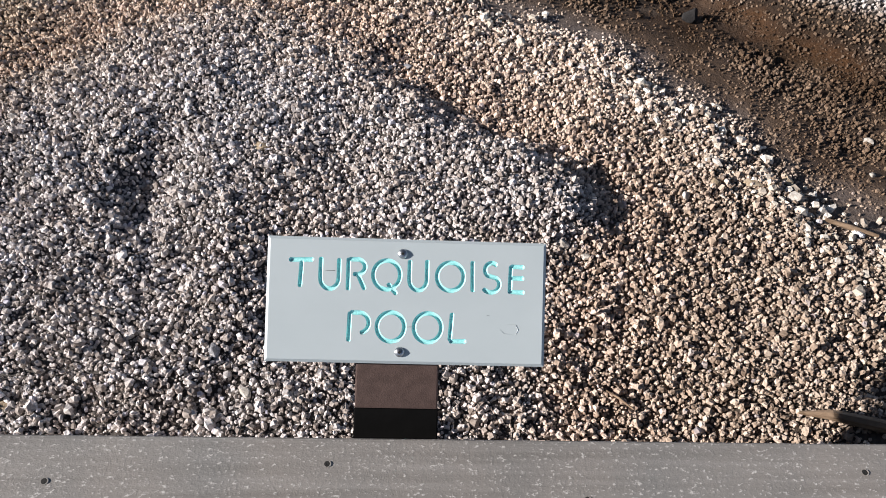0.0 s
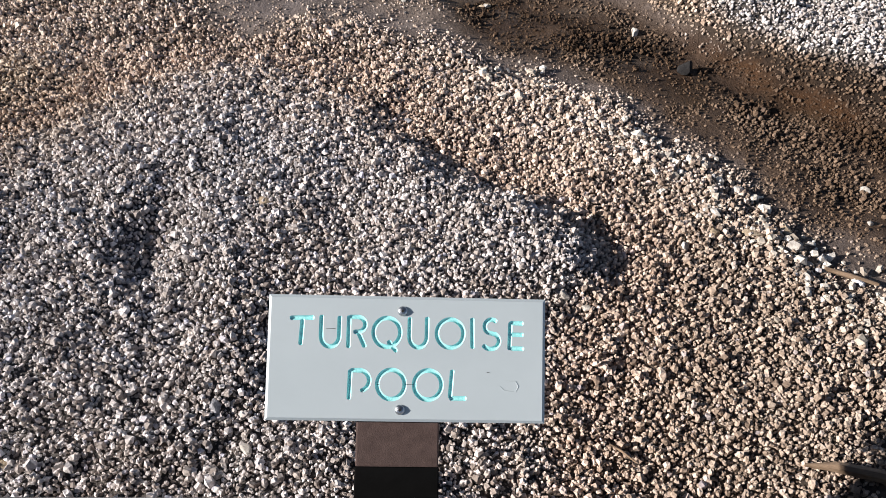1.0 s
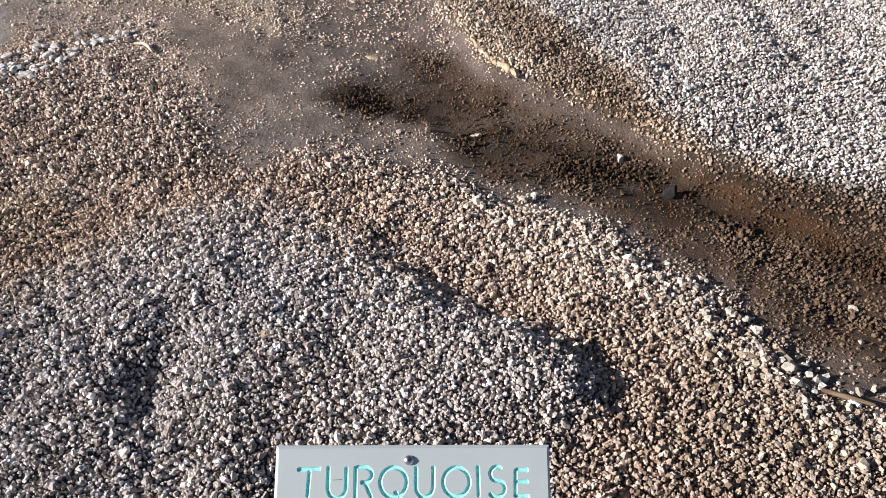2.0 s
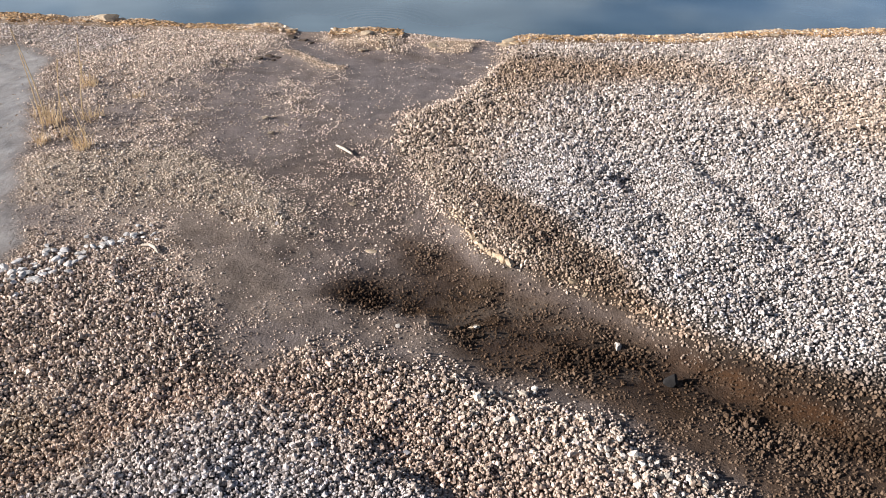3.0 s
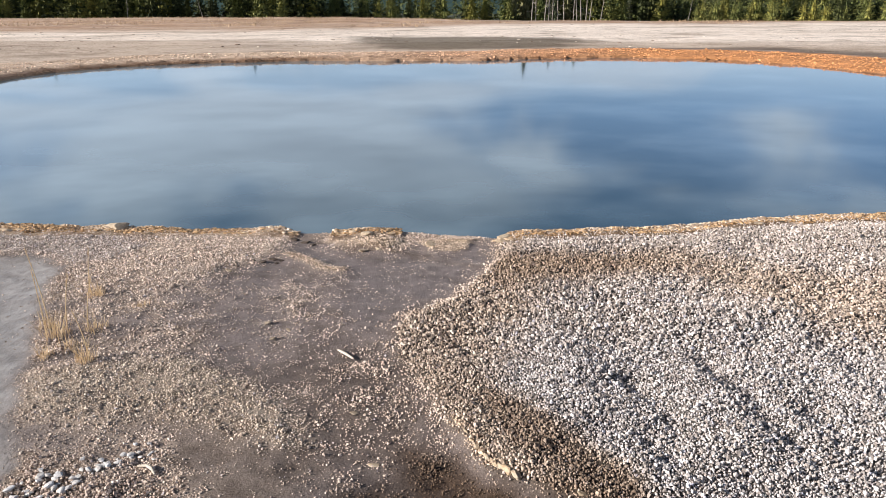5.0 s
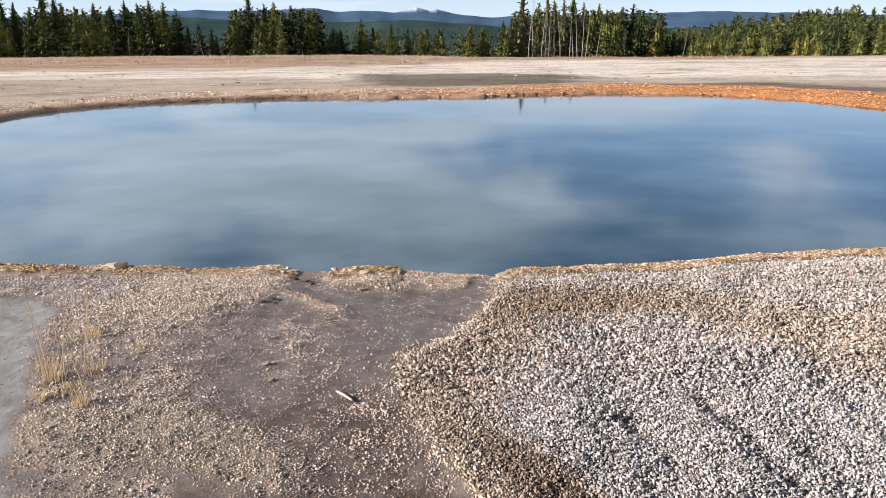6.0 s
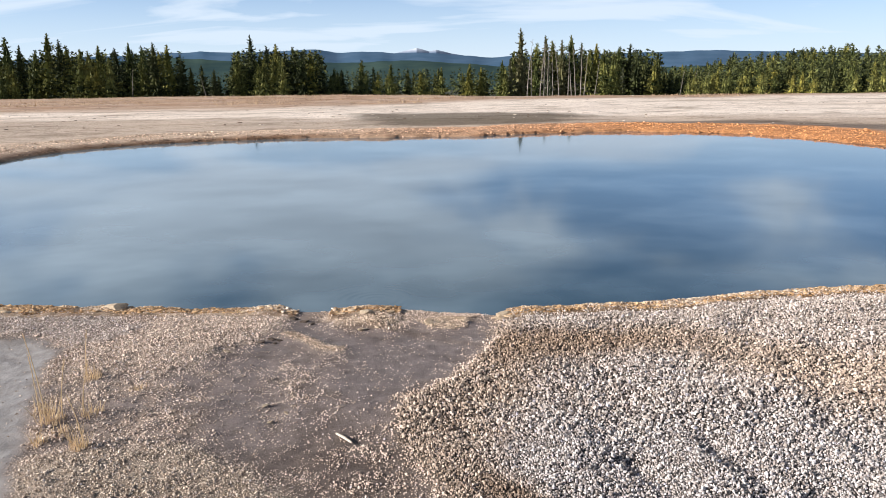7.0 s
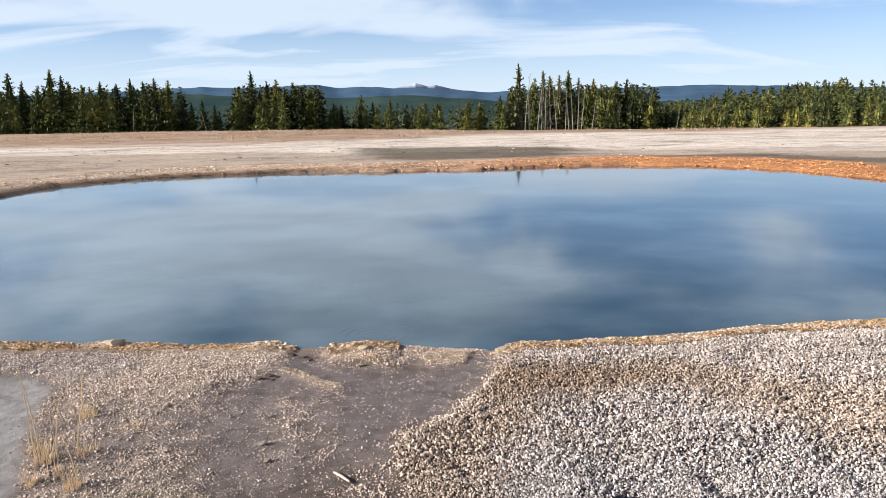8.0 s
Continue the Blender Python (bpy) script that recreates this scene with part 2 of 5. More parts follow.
def foliage_material(name, dark, light):
    m, n, l, b = material(name, 0.75, 0, 0.25)
    geo = n.new("ShaderNodeNewGeometry")
    info = n.new("ShaderNodeObjectInfo")
    c1 = ramp(n, l, geo.outputs["Random Per Island"], [(0.0, dark), (1.0, light)])
    c2 = ramp(n, l, info.outputs["Random"], [(0.0, (0.55, 0.66, 0.7)), (0.6, (0.95, 0.97, 1.0)), (1.0, (1.2, 1.12, 0.9))])
    l.new(mixer(n, l, c1.outputs[0], c2.outputs[0], 1.0, "MULTIPLY"), b.inputs["Base Color"])
    return m


def rail_material():
    m, n, l, b = material("recycled_plastic_lumber", 0.62, 0, 0.4)
    streak = noise_node(n, l, 11, 5, 0.6, stretch=(0.25, 6.0, 6.0))
    specks = noise_node(n, l, 250, 3, 0.6, stretch=(0.7, 1.0, 1.0))
    fine = noise_node(n, l, 420, 3, 0.6)
    blotch = noise_node(n, l, 6, 3, 0.5)
    c1 = ramp(n, l, streak.outputs["Fac"], [(0.3, (0.19, 0.175, 0.16)), (0.7, (0.265, 0.25, 0.232))])
    c2 = ramp(n, l, blotch.outputs["Fac"], [(0.3, (0.86, 0.88, 0.9)), (0.7, (1.1, 1.06, 1.04))])
    c = mixer(n, l, c1.outputs[0], c2.outputs[0], 1.0, "MULTIPLY")
    spot = ramp(n, l, specks.outputs["Fac"], [(0.585, (0, 0, 0)), (0.69, (1, 1, 1))])
    c = mixer(n, l, c, (0.52, 0.49, 0.46), spot.outputs[0])
    l.new(c, b.inputs["Base Color"])
    first = bump(n, l, specks.outputs["Fac"], b, 0.45, 0.002)
    bump(n, l, fine.outputs["Fac"], b, 0.25, 0.0007, first)
    return m


M_GROUND = ground_material()
M_GRAVEL = gravel_material()
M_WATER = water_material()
M_ROCK = rock_material("white_sinter_rock", (0.34, 0.3, 0.26), (0.66, 0.63, 0.59))
M_PLATE = rock_material("white_sinter_plate", (0.55, 0.52, 0.5), (0.8, 0.78, 0.76))
M_TANROCK = rock_material("tan_sinter_rock", (0.3, 0.22, 0.14), (0.52, 0.43, 0.32))
M_GREYROCK = rock_material("blue_grey_rock", (0.2, 0.2, 0.22), (0.42, 0.42, 0.45))
M_DARKROCK = rock_material("wet_dark_rock", (0.05, 0.036, 0.028), (0.15, 0.115, 0.09))
M_BLACKROCK = rock_material("black_rock", (0.012, 0.011, 0.012), (0.03, 0.028, 0.028))
M_CRUST = rock_material("orange_crust", (0.42, 0.28, 0.17), (0.68, 0.54, 0.38))
M_RAIL = rail_material()
M_DECK = grained("deck_boards", (0.16, 0.14, 0.125), (0.24, 0.215, 0.195), 7, 0.75, 0.4, 0.003, (0.3, 5, 5))
M_SIGN = painted("grey_painted_wood", (0.42, 0.465, 0.475), (0.45, 0.495, 0.505), 7, 0.45)
M_TURQ = grained("turquoise_paint", (0.30, 0.74, 0.73), (0.42, 0.84, 0.82), 60, 0.45, 0.15, 0.0006)
M_POST = grained("brown_stained_post", (0.05, 0.026, 0.02), (0.08, 0.046, 0.037), 16, 0.8, 0.4, 0.002, (4, 4, 0.5))
# near-black colour for the shaded lower end of the sign plank
M_SHADED_END = grained("shaded_plank_end", (0.0015, 0.0014, 0.0014), (0.003, 0.0028, 0.0028), 40, 0.85, 0.1, 0.0005, spec=0.1)
M_STEEL = grained("galvanised_steel", (0.35, 0.36, 0.38), (0.55, 0.56, 0.58), 90, 0.35, 0.2, 0.0005, metal=1.0)
M_CRACK_HOLE_SHADE = grained("crack_and_hole_shade", (0.01, 0.009, 0.008), (0.02, 0.018, 0.016), 60, 0.9)
M_WOOD = grained("weathered_wood", (0.14, 0.09, 0.055), (0.32, 0.22, 0.145), 22, 0.85, 0.5, 0.003, (0.3, 4, 4))
M_PALEWOOD = grained("bleached_wood", (0.5, 0.42, 0.33), (0.7, 0.62, 0.52), 22, 0.85, 0.4, 0.003, (0.3, 4, 4))
M_STRAW = grained("dry_straw", (0.55, 0.38, 0.2), (0.8, 0.62, 0.4), 18, 0.8, 0.2, 0.001)
M_DULLSTRAW = grained("dull_straw", (0.4, 0.27, 0.15), (0.66, 0.48, 0.3), 5, 0.85, 0.2, 0.01)
M_BARK = grained("conifer_bark", (0.09, 0.065, 0.05), (0.2, 0.16, 0.13), 3, 0.9, 0.5, 0.02)
M_SNAG = grained("grey_dead_bark", (0.17, 0.145, 0.12), (0.38, 0.335, 0.285), 3, 0.9, 0.4, 0.02)
M_PINE = foliage_material("pine_needles", (0.034, 0.048, 0.012), (0.31, 0.29, 0.078))
M_DARKPINE = foliage_material("dark_spruce_needles", (0.012, 0.021, 0.008), (0.12, 0.125, 0.038))
M_FARPINE = foliage_material("far_spruce_needles", (0.010, 0.018, 0.007), (0.2, 0.19, 0.052))
M_SAGE = foliage_material("sparse_pine_needles", (0.06, 0.068, 0.035), (0.22, 0.21, 0.11))


# ---- terrain ----
def lattice(ix, iy, seed):
    v = np.sin(ix * 127.1 + iy * 311.7 + seed * 74.7) * 43758.5453
    return v - np.floor(v)


def smooth_noise(x, y, seed=0):
    ix, iy = np.floor(x), np.floor(y)
    fx, fy = x - ix, y - iy
    fx, fy = fx * fx * (3 - 2 * fx), fy * fy * (3 - 2 * fy)
    a, b = lattice(ix, iy, seed), lattice(ix + 1, iy, seed)
    c, d = lattice(ix, iy + 1, seed), lattice(ix + 1, iy + 1, seed)
    return (a + (b - a) * fx) * (1 - fy) + (c + (d - c) * fx) * fy


def fbm(x, y, seed=0, octaves=4):
    total, gain, size = 0, 0.5, 0
    for k in range(octaves):
        total = total + gain * (smooth_noise(x * 2 ** k, y * 2 ** k, seed + k) - 0.5)
        size += gain
        gain *= 0.5
    return total / size * 2


def step(v, a, b):
    t = np.clip((v - a) / (b - a), 0, 1)
    return t * t * (3 - 2 * t)


def inside(x, y, poly):
    """Signed distance to a closed outline, positive inside."""
    best = np.full(x.shape, 1e9)
    odd = np.zeros(x.shape, bool)
    for (x0, y0), (x1, y1) in zip(poly, poly[1:] + poly[:1]):
        dx, dy = x1 - x0, y1 - y0
        k = np.clip(((x - x0) * dx + (y - y0) * dy) / (dx * dx + dy * dy), 0, 1)
        best = np.minimum(best, np.hypot(x - x0 - k * dx, y - y0 - k * dy))
        if y0 != y1:
            cross = ((y0 > y) != (y1 > y)) & (x < dx * (y - y0) / dy + x0)
            odd ^= cross
    return np.where(odd, best, -best)


def along(x, y, line):
    """Distance to an open line."""
    best = np.full(x.shape, 1e9)
    for (x0, y0), (x1, y1) in zip(line, line[1:]):
        dx, dy = x1 - x0, y1 - y0
        k = np.clip(((x - x0) * dx + (y - y0) * dy) / (dx * dx + dy * dy), 0, 1)
        best = np.minimum(best, np.hypot(x - x0 - k * dx, y - y0 - k * dy))
    return best


NEAR_SHORE = [(-9.6, 10.2), (-6.4, 7.7), (-4.02, 6.64), (-3.47, 6.56), (-2.87, 6.56), (-2.4, 6.48), (-1.4, 6.5), (-1.23, 6.41), (-0.88, 6.39), (-0.65, 6.5),
              (0.33, 6.34), (0.47, 6.29), (0.57, 6.35), (1.06, 6.41), (1.55, 6.45), (2.08, 6.57), (2.65, 6.73), (3.22, 6.83), (4.15, 6.92), (6.8, 7.8), (9.6, 10.6)]
FAR_SHORE = [(12.0, 15.5), (12.05, 20.76), (11.81, 22.3), (11.11, 24.8), (9.97, 26.9), (7.13, 28.5), (5.49, 28.5), (3.56, 28.1), (1.26, 27.1),
             (-1.7, 27.2), (-5.68, 27.1), (-8.36, 26.1), (-10.07, 25.0), (-11.35, 23.24), (-11.67, 21.58), (-11.79, 20.12), (-11.6, 14.5)]
POOL = NEAR_SHORE + FAR_SHORE
HEAP = [(-1.7, 0.1), (-1.5, 1.35), (-1.12, 1.5), (-0.97, 1.65), (-0.83, 1.8), (-0.6, 1.9), (-0.4, 1.9), (-0.2, 1.78), (-0.02, 1.63), (0.2, 1.5),
        (0.4, 1.41), (0.5, 1.32), (0.5, 1.2), (0.41, 1.08), (0.37, 0.89), (0.3, 0.1)]
BANK = [(0.5, 6.4), (0.48, 6.1), (0.43, 5.61), (0.28, 5.22), (0.08, 4.81), (-0.16, 4.55), (-0.25, 4.32), (-0.22, 3.95), (-0.06, 3.61), (0.06, 3.26), (0.19, 3.02), (0.34, 2.83),
        (0.46, 2.72), (0.66, 2.6), (0.8, 2.49), (0.95, 2.35), (1.13, 2.21), (1.16, 2.14), (1.35, 2.03), (1.55, 1.93), (2.2, 1.65), (6, 0.6), (9, 0.0), (9, 9), (4.15, 7.2), (2.0, 6.8)]
WHITE = [(0.3, 3.76), (0.42, 4.22), (0.66, 4.6), (0.78, 5.02), (1.18, 5.1), (1.68, 5.24), (1.89, 4.8), (2.22, 4.45), (2.6, 3.85), (6, 3.0), (6, 1.2), (2.3, 1.72), (1.58, 1.98),
         (1.38, 2.08), (1.21, 2.17), (1.16, 2.26), (0.96, 2.42), (0.86, 2.63), (0.81, 2.81), (0.68, 2.94), (0.51, 3.18), (0.37, 3.45)]
SHORE_WHITE = [(0.54, 6.3), (1.25, 6.5), (3.8, 7.2), (5.0, 7.0), (3.04, 5.04), (2.65, 5.18), (2.23, 5.44), (1.8, 5.7), (1.14, 5.59), (0.53, 5.69)]
FLAT = [(-1.14, 6.5), (-1.1, 6.1), (-0.79, 5.8), (-0.4, 5.79), (-0.2, 6.06), (0.31, 6.2), (0.47, 6.3), (0.43, 5.61), (0.28, 5.22), (0.08, 4.81), (-0.16, 4.55), (-0.25, 4.32), (-0.22, 3.95),
        (-0.06, 3.61), (0.06, 3.26), (0.18, 3.01), (0.33, 2.81), (0.46, 2.71), (0.65, 2.59), (0.77, 2.49), (0.93, 2.33), (1.13, 2.2), (1.35, 2.04), (1.53, 1.94), (2.6, 1.4), (2.2, 0.75), (1.24, 1.23),
        (1.1, 1.33), (1.05, 1.48), (0.95, 1.6), (0.86, 1.7), (0.71, 1.81), (0.58, 1.94), (0.36, 2.01), (0.15, 2.12), (-0.05, 2.19), (-0.26, 2.25), (-0.43, 2.31), (-0.54, 2.23), (-0.72, 2.41),
        (-0.62, 2.75), (-0.52, 3.0), (-0.7, 3.46), (-1.0, 3.77), (-1.25, 4.1), (-1.3, 4.5), (-1.45, 4.95), (-1.62, 5.3), (-1.4, 5.65), (-1.22, 5.75)]
OPEN = [(-1.1, 6.5), (-1.0, 6.0), (-0.79, 5.72), (-0.4, 5.72), (-0.1, 5.75), (0.31, 5.95), (0.4, 5.6), (0.2, 5.2), (0.0, 4.85), (-0.3, 4.6), (-0.42, 4.2), (-0.7, 4.7), (-0.7, 5.2), (-1.3, 5.45), (-1.5, 5.4)]
DARK = [(-0.35, 2.66), (-0.27, 2.74), (-0.08, 2.71), (-0.06, 3.0), (0.09, 2.95), (0.28, 2.74), (0.46, 2.63), (0.65, 2.49), (0.76, 2.39), (0.92, 2.25), (1.12, 2.17), (1.34, 2.06), (1.54, 1.96),
        (2.5, 1.45), (2.1, 0.9), (1.35, 1.5), (1.25, 1.59), (1.12, 1.72), (1.03, 1.89), (0.87, 2.02), (0.65, 2.09), (0.43, 2.16), (0.19, 2.24), (-0.02, 2.39), (-0.2, 2.53)]
BLACK = [(-0.38, 2.68), (-0.15, 2.69), (0.1, 2.6), (0.45, 2.42), (0.75, 2.3), (1.12, 2.14), (1.5, 1.96), (2.4, 1.5), (2.2, 1.2), (1.6, 1.7), (1.1, 2.0), (0.8, 2.14), (0.4, 2.28), (0.05, 2.42), (-0.2, 2.55)]
WET_GRAVEL = [(0.24, 3.55), (0.43, 3.36), (0.58, 3.05), (0.72, 2.85), (0.8, 2.69), (0.95, 2.45), (0.8, 2.46), (0.6, 2.66), (0.45, 2.78), (0.32, 2.97), (0.2, 3.22)]
SILT = [(-5.5, 5.6), (-3.39, 5.72), (-3.2, 5.76), (-2.8, 5.48), (-2.72, 5.22), (-2.71, 4.87), (-2.56, 4.52), (-2.27, 4.01), (-2.12, 3.58), (-1.93, 3.13), (-1.78, 2.93), (-1.79, 2.76), (-3.0, 2.4), (-6, 3.5)]
FURROWS = [[(1.4, 3.95), (1.46, 3.45), (1.54, 2.95)], [(2.16, 4.2), (2.24, 3.4)], [(2.55, 6.35), (2.66, 5.95), (2.72, 5.55), (2.78, 5.25)], [(1.75, 3.3), (1.85, 2.7)], [(0.98, 3.6), (1.1, 3.1)]]
CREAM = [(-2.56, 5.49), (-2.5, 6.01), (-2.4, 6.3), (-1.3, 6.35), (-1.3, 5.85), (-1.5, 5.45), (-1.85, 5.03), (-2.16, 5.01), (-2.35, 4.84), (-2.63, 5.1)]
WHITE_SHORE = [(-4.6, 6.9), (-3.76, 6.45), (-3.32, 6.4), (-2.7, 6.2), (-2.4, 6.0), (-2.55, 5.56), (-2.92, 5.65), (-3.16, 5.78), (-3.42, 5.76), (-5.0, 5.7)]
ARCBAND = [(-2.13, 3.72), (-1.77, 3.88), (-1.3, 3.87), (-0.98, 3.7), (-0.73, 3.34), (-0.6, 3.08), (-0.72, 3.05), (-0.96, 3.17), (-1.17, 3.27), (-1.32, 3.32), (-1.52, 3.25), (-1.81, 3.29), (-2.02, 3.4)]
MUDSTRIP = [(-1.32, 3.3), (-1.16, 3.22), (-0.95, 3.12), (-0.72, 3.0), (-0.55, 2.94), (-0.46, 2.46), (-0.71, 2.41), (-0.94, 2.58), (-1.02, 2.9)]
ISLANDS = [[(-0.95, 6.15), (-0.82, 6.38), (-0.5, 6.42), (-0.43, 6.15), (-0.36, 5.8), (-0.6, 5.95), (-0.85, 5.92)], [(-0.16, 6.08), (0.08, 6.2), (0.31, 6.22), (0.26, 5.98), (0.08, 5.78), (-0.07, 5.84)]]
RIDGE = [(-1.17, 5.74), (-1.0, 5.6), (-0.88, 5.44), (-0.74, 5.4)]
CLUMPS = [[(-1.24, 4.9), (-1.03, 5.15), (-0.83, 4.92), (-0.77, 4.38), (-1.03, 4.32)], [(-0.52, 3.79), (-0.38, 3.91), (-0.31, 3.48), (-0.41, 3.44)]]
SPIT = [(0.087, 3.23), (0.165, 3.05), (0.24, 2.91), (0.33, 2.81)]
WATER_Z = -0.055

TAN, GREYWHITE, WHITISH = np.array((0.68, 0.57, 0.49)), np.array((0.60, 0.575, 0.58)), np.array((0.58, 0.543, 0.527))
MUD, BROWN, SILTY = np.array((0.18, 0.152, 0.145)), np.array((0.040, 0.021, 0.011)), np.array((0.44, 0.415, 0.40))
MIXED = [(-2.45, 5.3), (-1.9, 5.05), (-1.5, 5.4), (-1.3, 5.9), (-1.0, 4.6), (-0.6, 3.4), (-0.45, 2.3), (-0.75, 2.4), (-1.02, 2.62), (-1.2, 2.9), (-1.85, 2.78), (-2.6, 2.8), (-2.75, 4.6), (-2.9, 5.3)]
RUST, OCHRE, CHALK, STRAWY = np.array((0.55, 0.245, 0.085)), np.array((0.60, 0.46, 0.31)), np.array((1.0, 0.91, 0.82)), np.array((0.42, 0.25, 0.14))


def blend(base, colour, w):
    return base + (colour - base) * w[:, None]


def reach(x, y):
    """Where fine gravel is laid as single grains: a wedge that opens from the boardwalk to the shore."""
    return step(0.62 * y + 0.22 + 0.45 * step(-y, -2.6, -1.6) - np.abs(x), -0.05, 0.1) * step(y, 0.3, 0.5) * step(-y, -7.2, -7.0)


def drained(x):
    """Where mud meets the pool with no crust between."""
    return ((x > -1.22) & (x < -0.93)) | ((x > -0.34) & (x < 0.43))


def terrain(x, y):
    """Height, ground colour, wetness, cover of loose grains and their colour at plan points."""
    n = len(x)
    wob = 0.05 * fbm(x * 3.1, y * 3.1, 5)
    wob2 = 0.05 * fbm(x * 7.3, y * 7.3, 9)
    pool = inside(x, y, POOL) + np.where(y < 10, 0.05 * fbm(x * 4, y * 4, 2) + 0.02 * fbm(x * 17, y * 17, 3), 0.18 * fbm(x * 0.9, y * 0.9, 4))
    near = (np.abs(x) < 9) & (y > -3) & (y < 9)
    z = 0.012 * fbm(x * 1.1, y * 1.1, 1) * step(-y, -200, -20)
    col = np.tile(TAN * 0.5, (n, 1)).astype(float)
    wet, loose = np.zeros(n), np.ones(n)

    # far side: orange rim, chalky flat, straw at its end, then a slope down to the wood
    far = step(y, 14, 19)
    out = -pool
    chalk = step(fbm(x * 0.05, y * 0.16, 11) + 0.3 * fbm(x * 0.4, y * 1.2, 13), -0.75, 0.05)
    colf = blend(np.tile(np.array((0.60, 0.50, 0.41)), (n, 1)), CHALK, chalk * step(y + 5 * fbm(x * 0.12, y * 0.2, 12) + 0.15 * x, 35, 43))
    colf = blend(colf, np.array((0.14, 0.11, 0.07)), step(inside(x, y, [(-6.2, 45), (-3.2, 47), (3.9, 45.5), (7.7, 40.9), (6.3, 35), (4.1, 32.3), (0.3, 32.5), (-3.5, 34.5)]) + 1.6 * fbm(x * 0.5, y * 0.35, 21), -1.0, 1.6) * 0.85)
    colf = blend(colf, np.array((0.15, 0.11, 0.08)), step(inside(x, y, [(7.9, 34), (13.1, 34.4), (17.2, 30.5), (40, 24), (40, 20), (14.6, 25.3), (12.3, 29.6), (8.4, 31.4)]) + 0.8 * fbm(x * 0.3, y * 0.5, 22), -0.4, 0.8) * 0.8)
    colf = blend(colf, STRAWY, step(y + 9 * fbm(x * 0.04, y * 0.04, 14) + 0.12 * np.abs(x) - 0.0022 * x * x * (x > 0) + 12 * step(-x, -8, 12), 66, 80) * (0.8 + 0.3 * fbm(x * 0.3, y * 0.9, 15)).clip(0, 1))
    colf = blend(colf, np.array((0.06, 0.07, 0.035)), step(y, 118, 140))
    rim = step(-(out + 0.8 * fbm(x * 0.5, y * 0.5, 16)), -3.9, -2.5)
    warm = step(x + 2.5 * fbm(x * 0.3, y * 0.3, 17), -9, 9)[:, None]
    colf = colf + ((RUST * warm + np.array((0.66, 0.52, 0.40)) * (1 - warm)) - colf) * (rim * 0.92)[:, None]
    colf = blend(colf, np.array((0.2, 0.1, 0.045)), step(-out, -0.75, -0.25) * step(-x, 1.0, 6.0) * 0.8)
    zf = 0.10 * step(out, 0.0, 1.0) * step(-out, -6, -3) + 0.05 * rim * fbm(x * 2.2, y * 2.2, 18) - 3.2 * step(y - 26 * step(-x, -12, 22) + 5 * step(x, 10, 30), 84, 150)
    zf = zf + 0.10 * fbm(x * 0.2, y * 0.2, 19)
    zf = zf - 14 * step(y, 300, 900)

    # near side: zones with ragged edges
    rag = wob + wob2
    runoff = step(x, 0.45, 0.8) * step(-y, -2.3, -2.1)
    heap = inside(x, y, HEAP) + wob
    bank = inside(x, y, BANK) + 0.7 * rag
    flat = inside(x, y, FLAT) + rag
    dark = inside(x, y, DARK) + 2.2 * wob + 1.5 * wob2
    silt = inside(x, y, SILT) + rag
    mixed = inside(x, y, MIXED) + 3 * wob + wob2
    cream = step(inside(x, y, CREAM) + 2 * rag, -0.18, 0.15)
    pebbly = step(inside(x, y, WHITE_SHORE) + 2 * rag, -0.08, 0.1)
    arcs = step(inside(x, y, ARCBAND) + 1.5 * rag, -0.16, 0.12)
    strip = step(inside(x, y, MUDSTRIP) + 1.5 * rag, -0.1, 0.1)
    bare = step(inside(x, y, OPEN) + 2 * rag, -0.1, 0.15)
    black = step(inside(x, y, BLACK) + 2.4 * wob + 2.4 * wob2, -0.1, 0.08)
    damp = step(inside(x, y, WET_GRAVEL) + 1.5 * rag, -0.05, 0.07)
    isle = step(np.maximum(*[inside(x, y, p) for p in ISLANDS]) + 1.2 * rag, -0.05, 0.06)
    ridge = np.exp(-((along(x, y, RIDGE) + 0.5 * rag) / 0.075) ** 2)
    spit = np.exp(-((along(x, y, SPIT) + 0.3 * rag) / 0.04) ** 2)
    clump = step(np.maximum(*[inside(x, y, p) for p in CLUMPS]) + 1.5 * rag, -0.12, 0.08)
    white = step(inside(x, y, WHITE) + 0.07 * step(-y, -2.9, -2.4) + (3 * wob + 2 * wob2) * step(y, 2.9, 3.8), -0.05 - 0.25 * step(y, 3.0, 4.0), 0.05 + 0.25 * step(y, 3.0, 4.0))
    white = np.maximum(white, 0.75 * step(inside(x, y, SHORE_WHITE) + 2 * rag, -0.1, 0.2))
    shore = step(-pool, 0.1, 0.9)
    patch = fbm(x * 2.0, y * 2.0, 31)
    fine = fbm(x * 7.5, y * 7.5, 40, 3)

    soft = 0.11 + 0.3 * step(-y, -1.22, -1.08) + 0.3 * step(-x, 0.0, 0.45)
    zn = 0.056 * step(heap, -0.6 * soft, soft) + 0.018 * step(heap, 0.0, 0.3) * fbm(x * 5.2, y * 5.2, 32)
    zn = zn + 0.05 * step(bank, -0.04, 0.07) * (0.25 + 0.75 * shore) * (0.35 + 0.65 * step(-y, -4.2, -2.8)) + 0.034 * step(bank, 0, 0.3) * fbm(x * 3.0, y * 1.6, 33)
    zn = zn + 0.02 * white * step(bank, 0, 0.2)
    zn = zn - 0.02 * step(flat, -0.12, 0.12) * step(-y, -3.4, -2.7) * step(x, -0.55, -0.1) - 0.015 * step(flat, -0.3, 0.2) - 0.015 * step(dark, -0.05, 0.15) - 0.025 * step(silt, -0.2, 0.3)
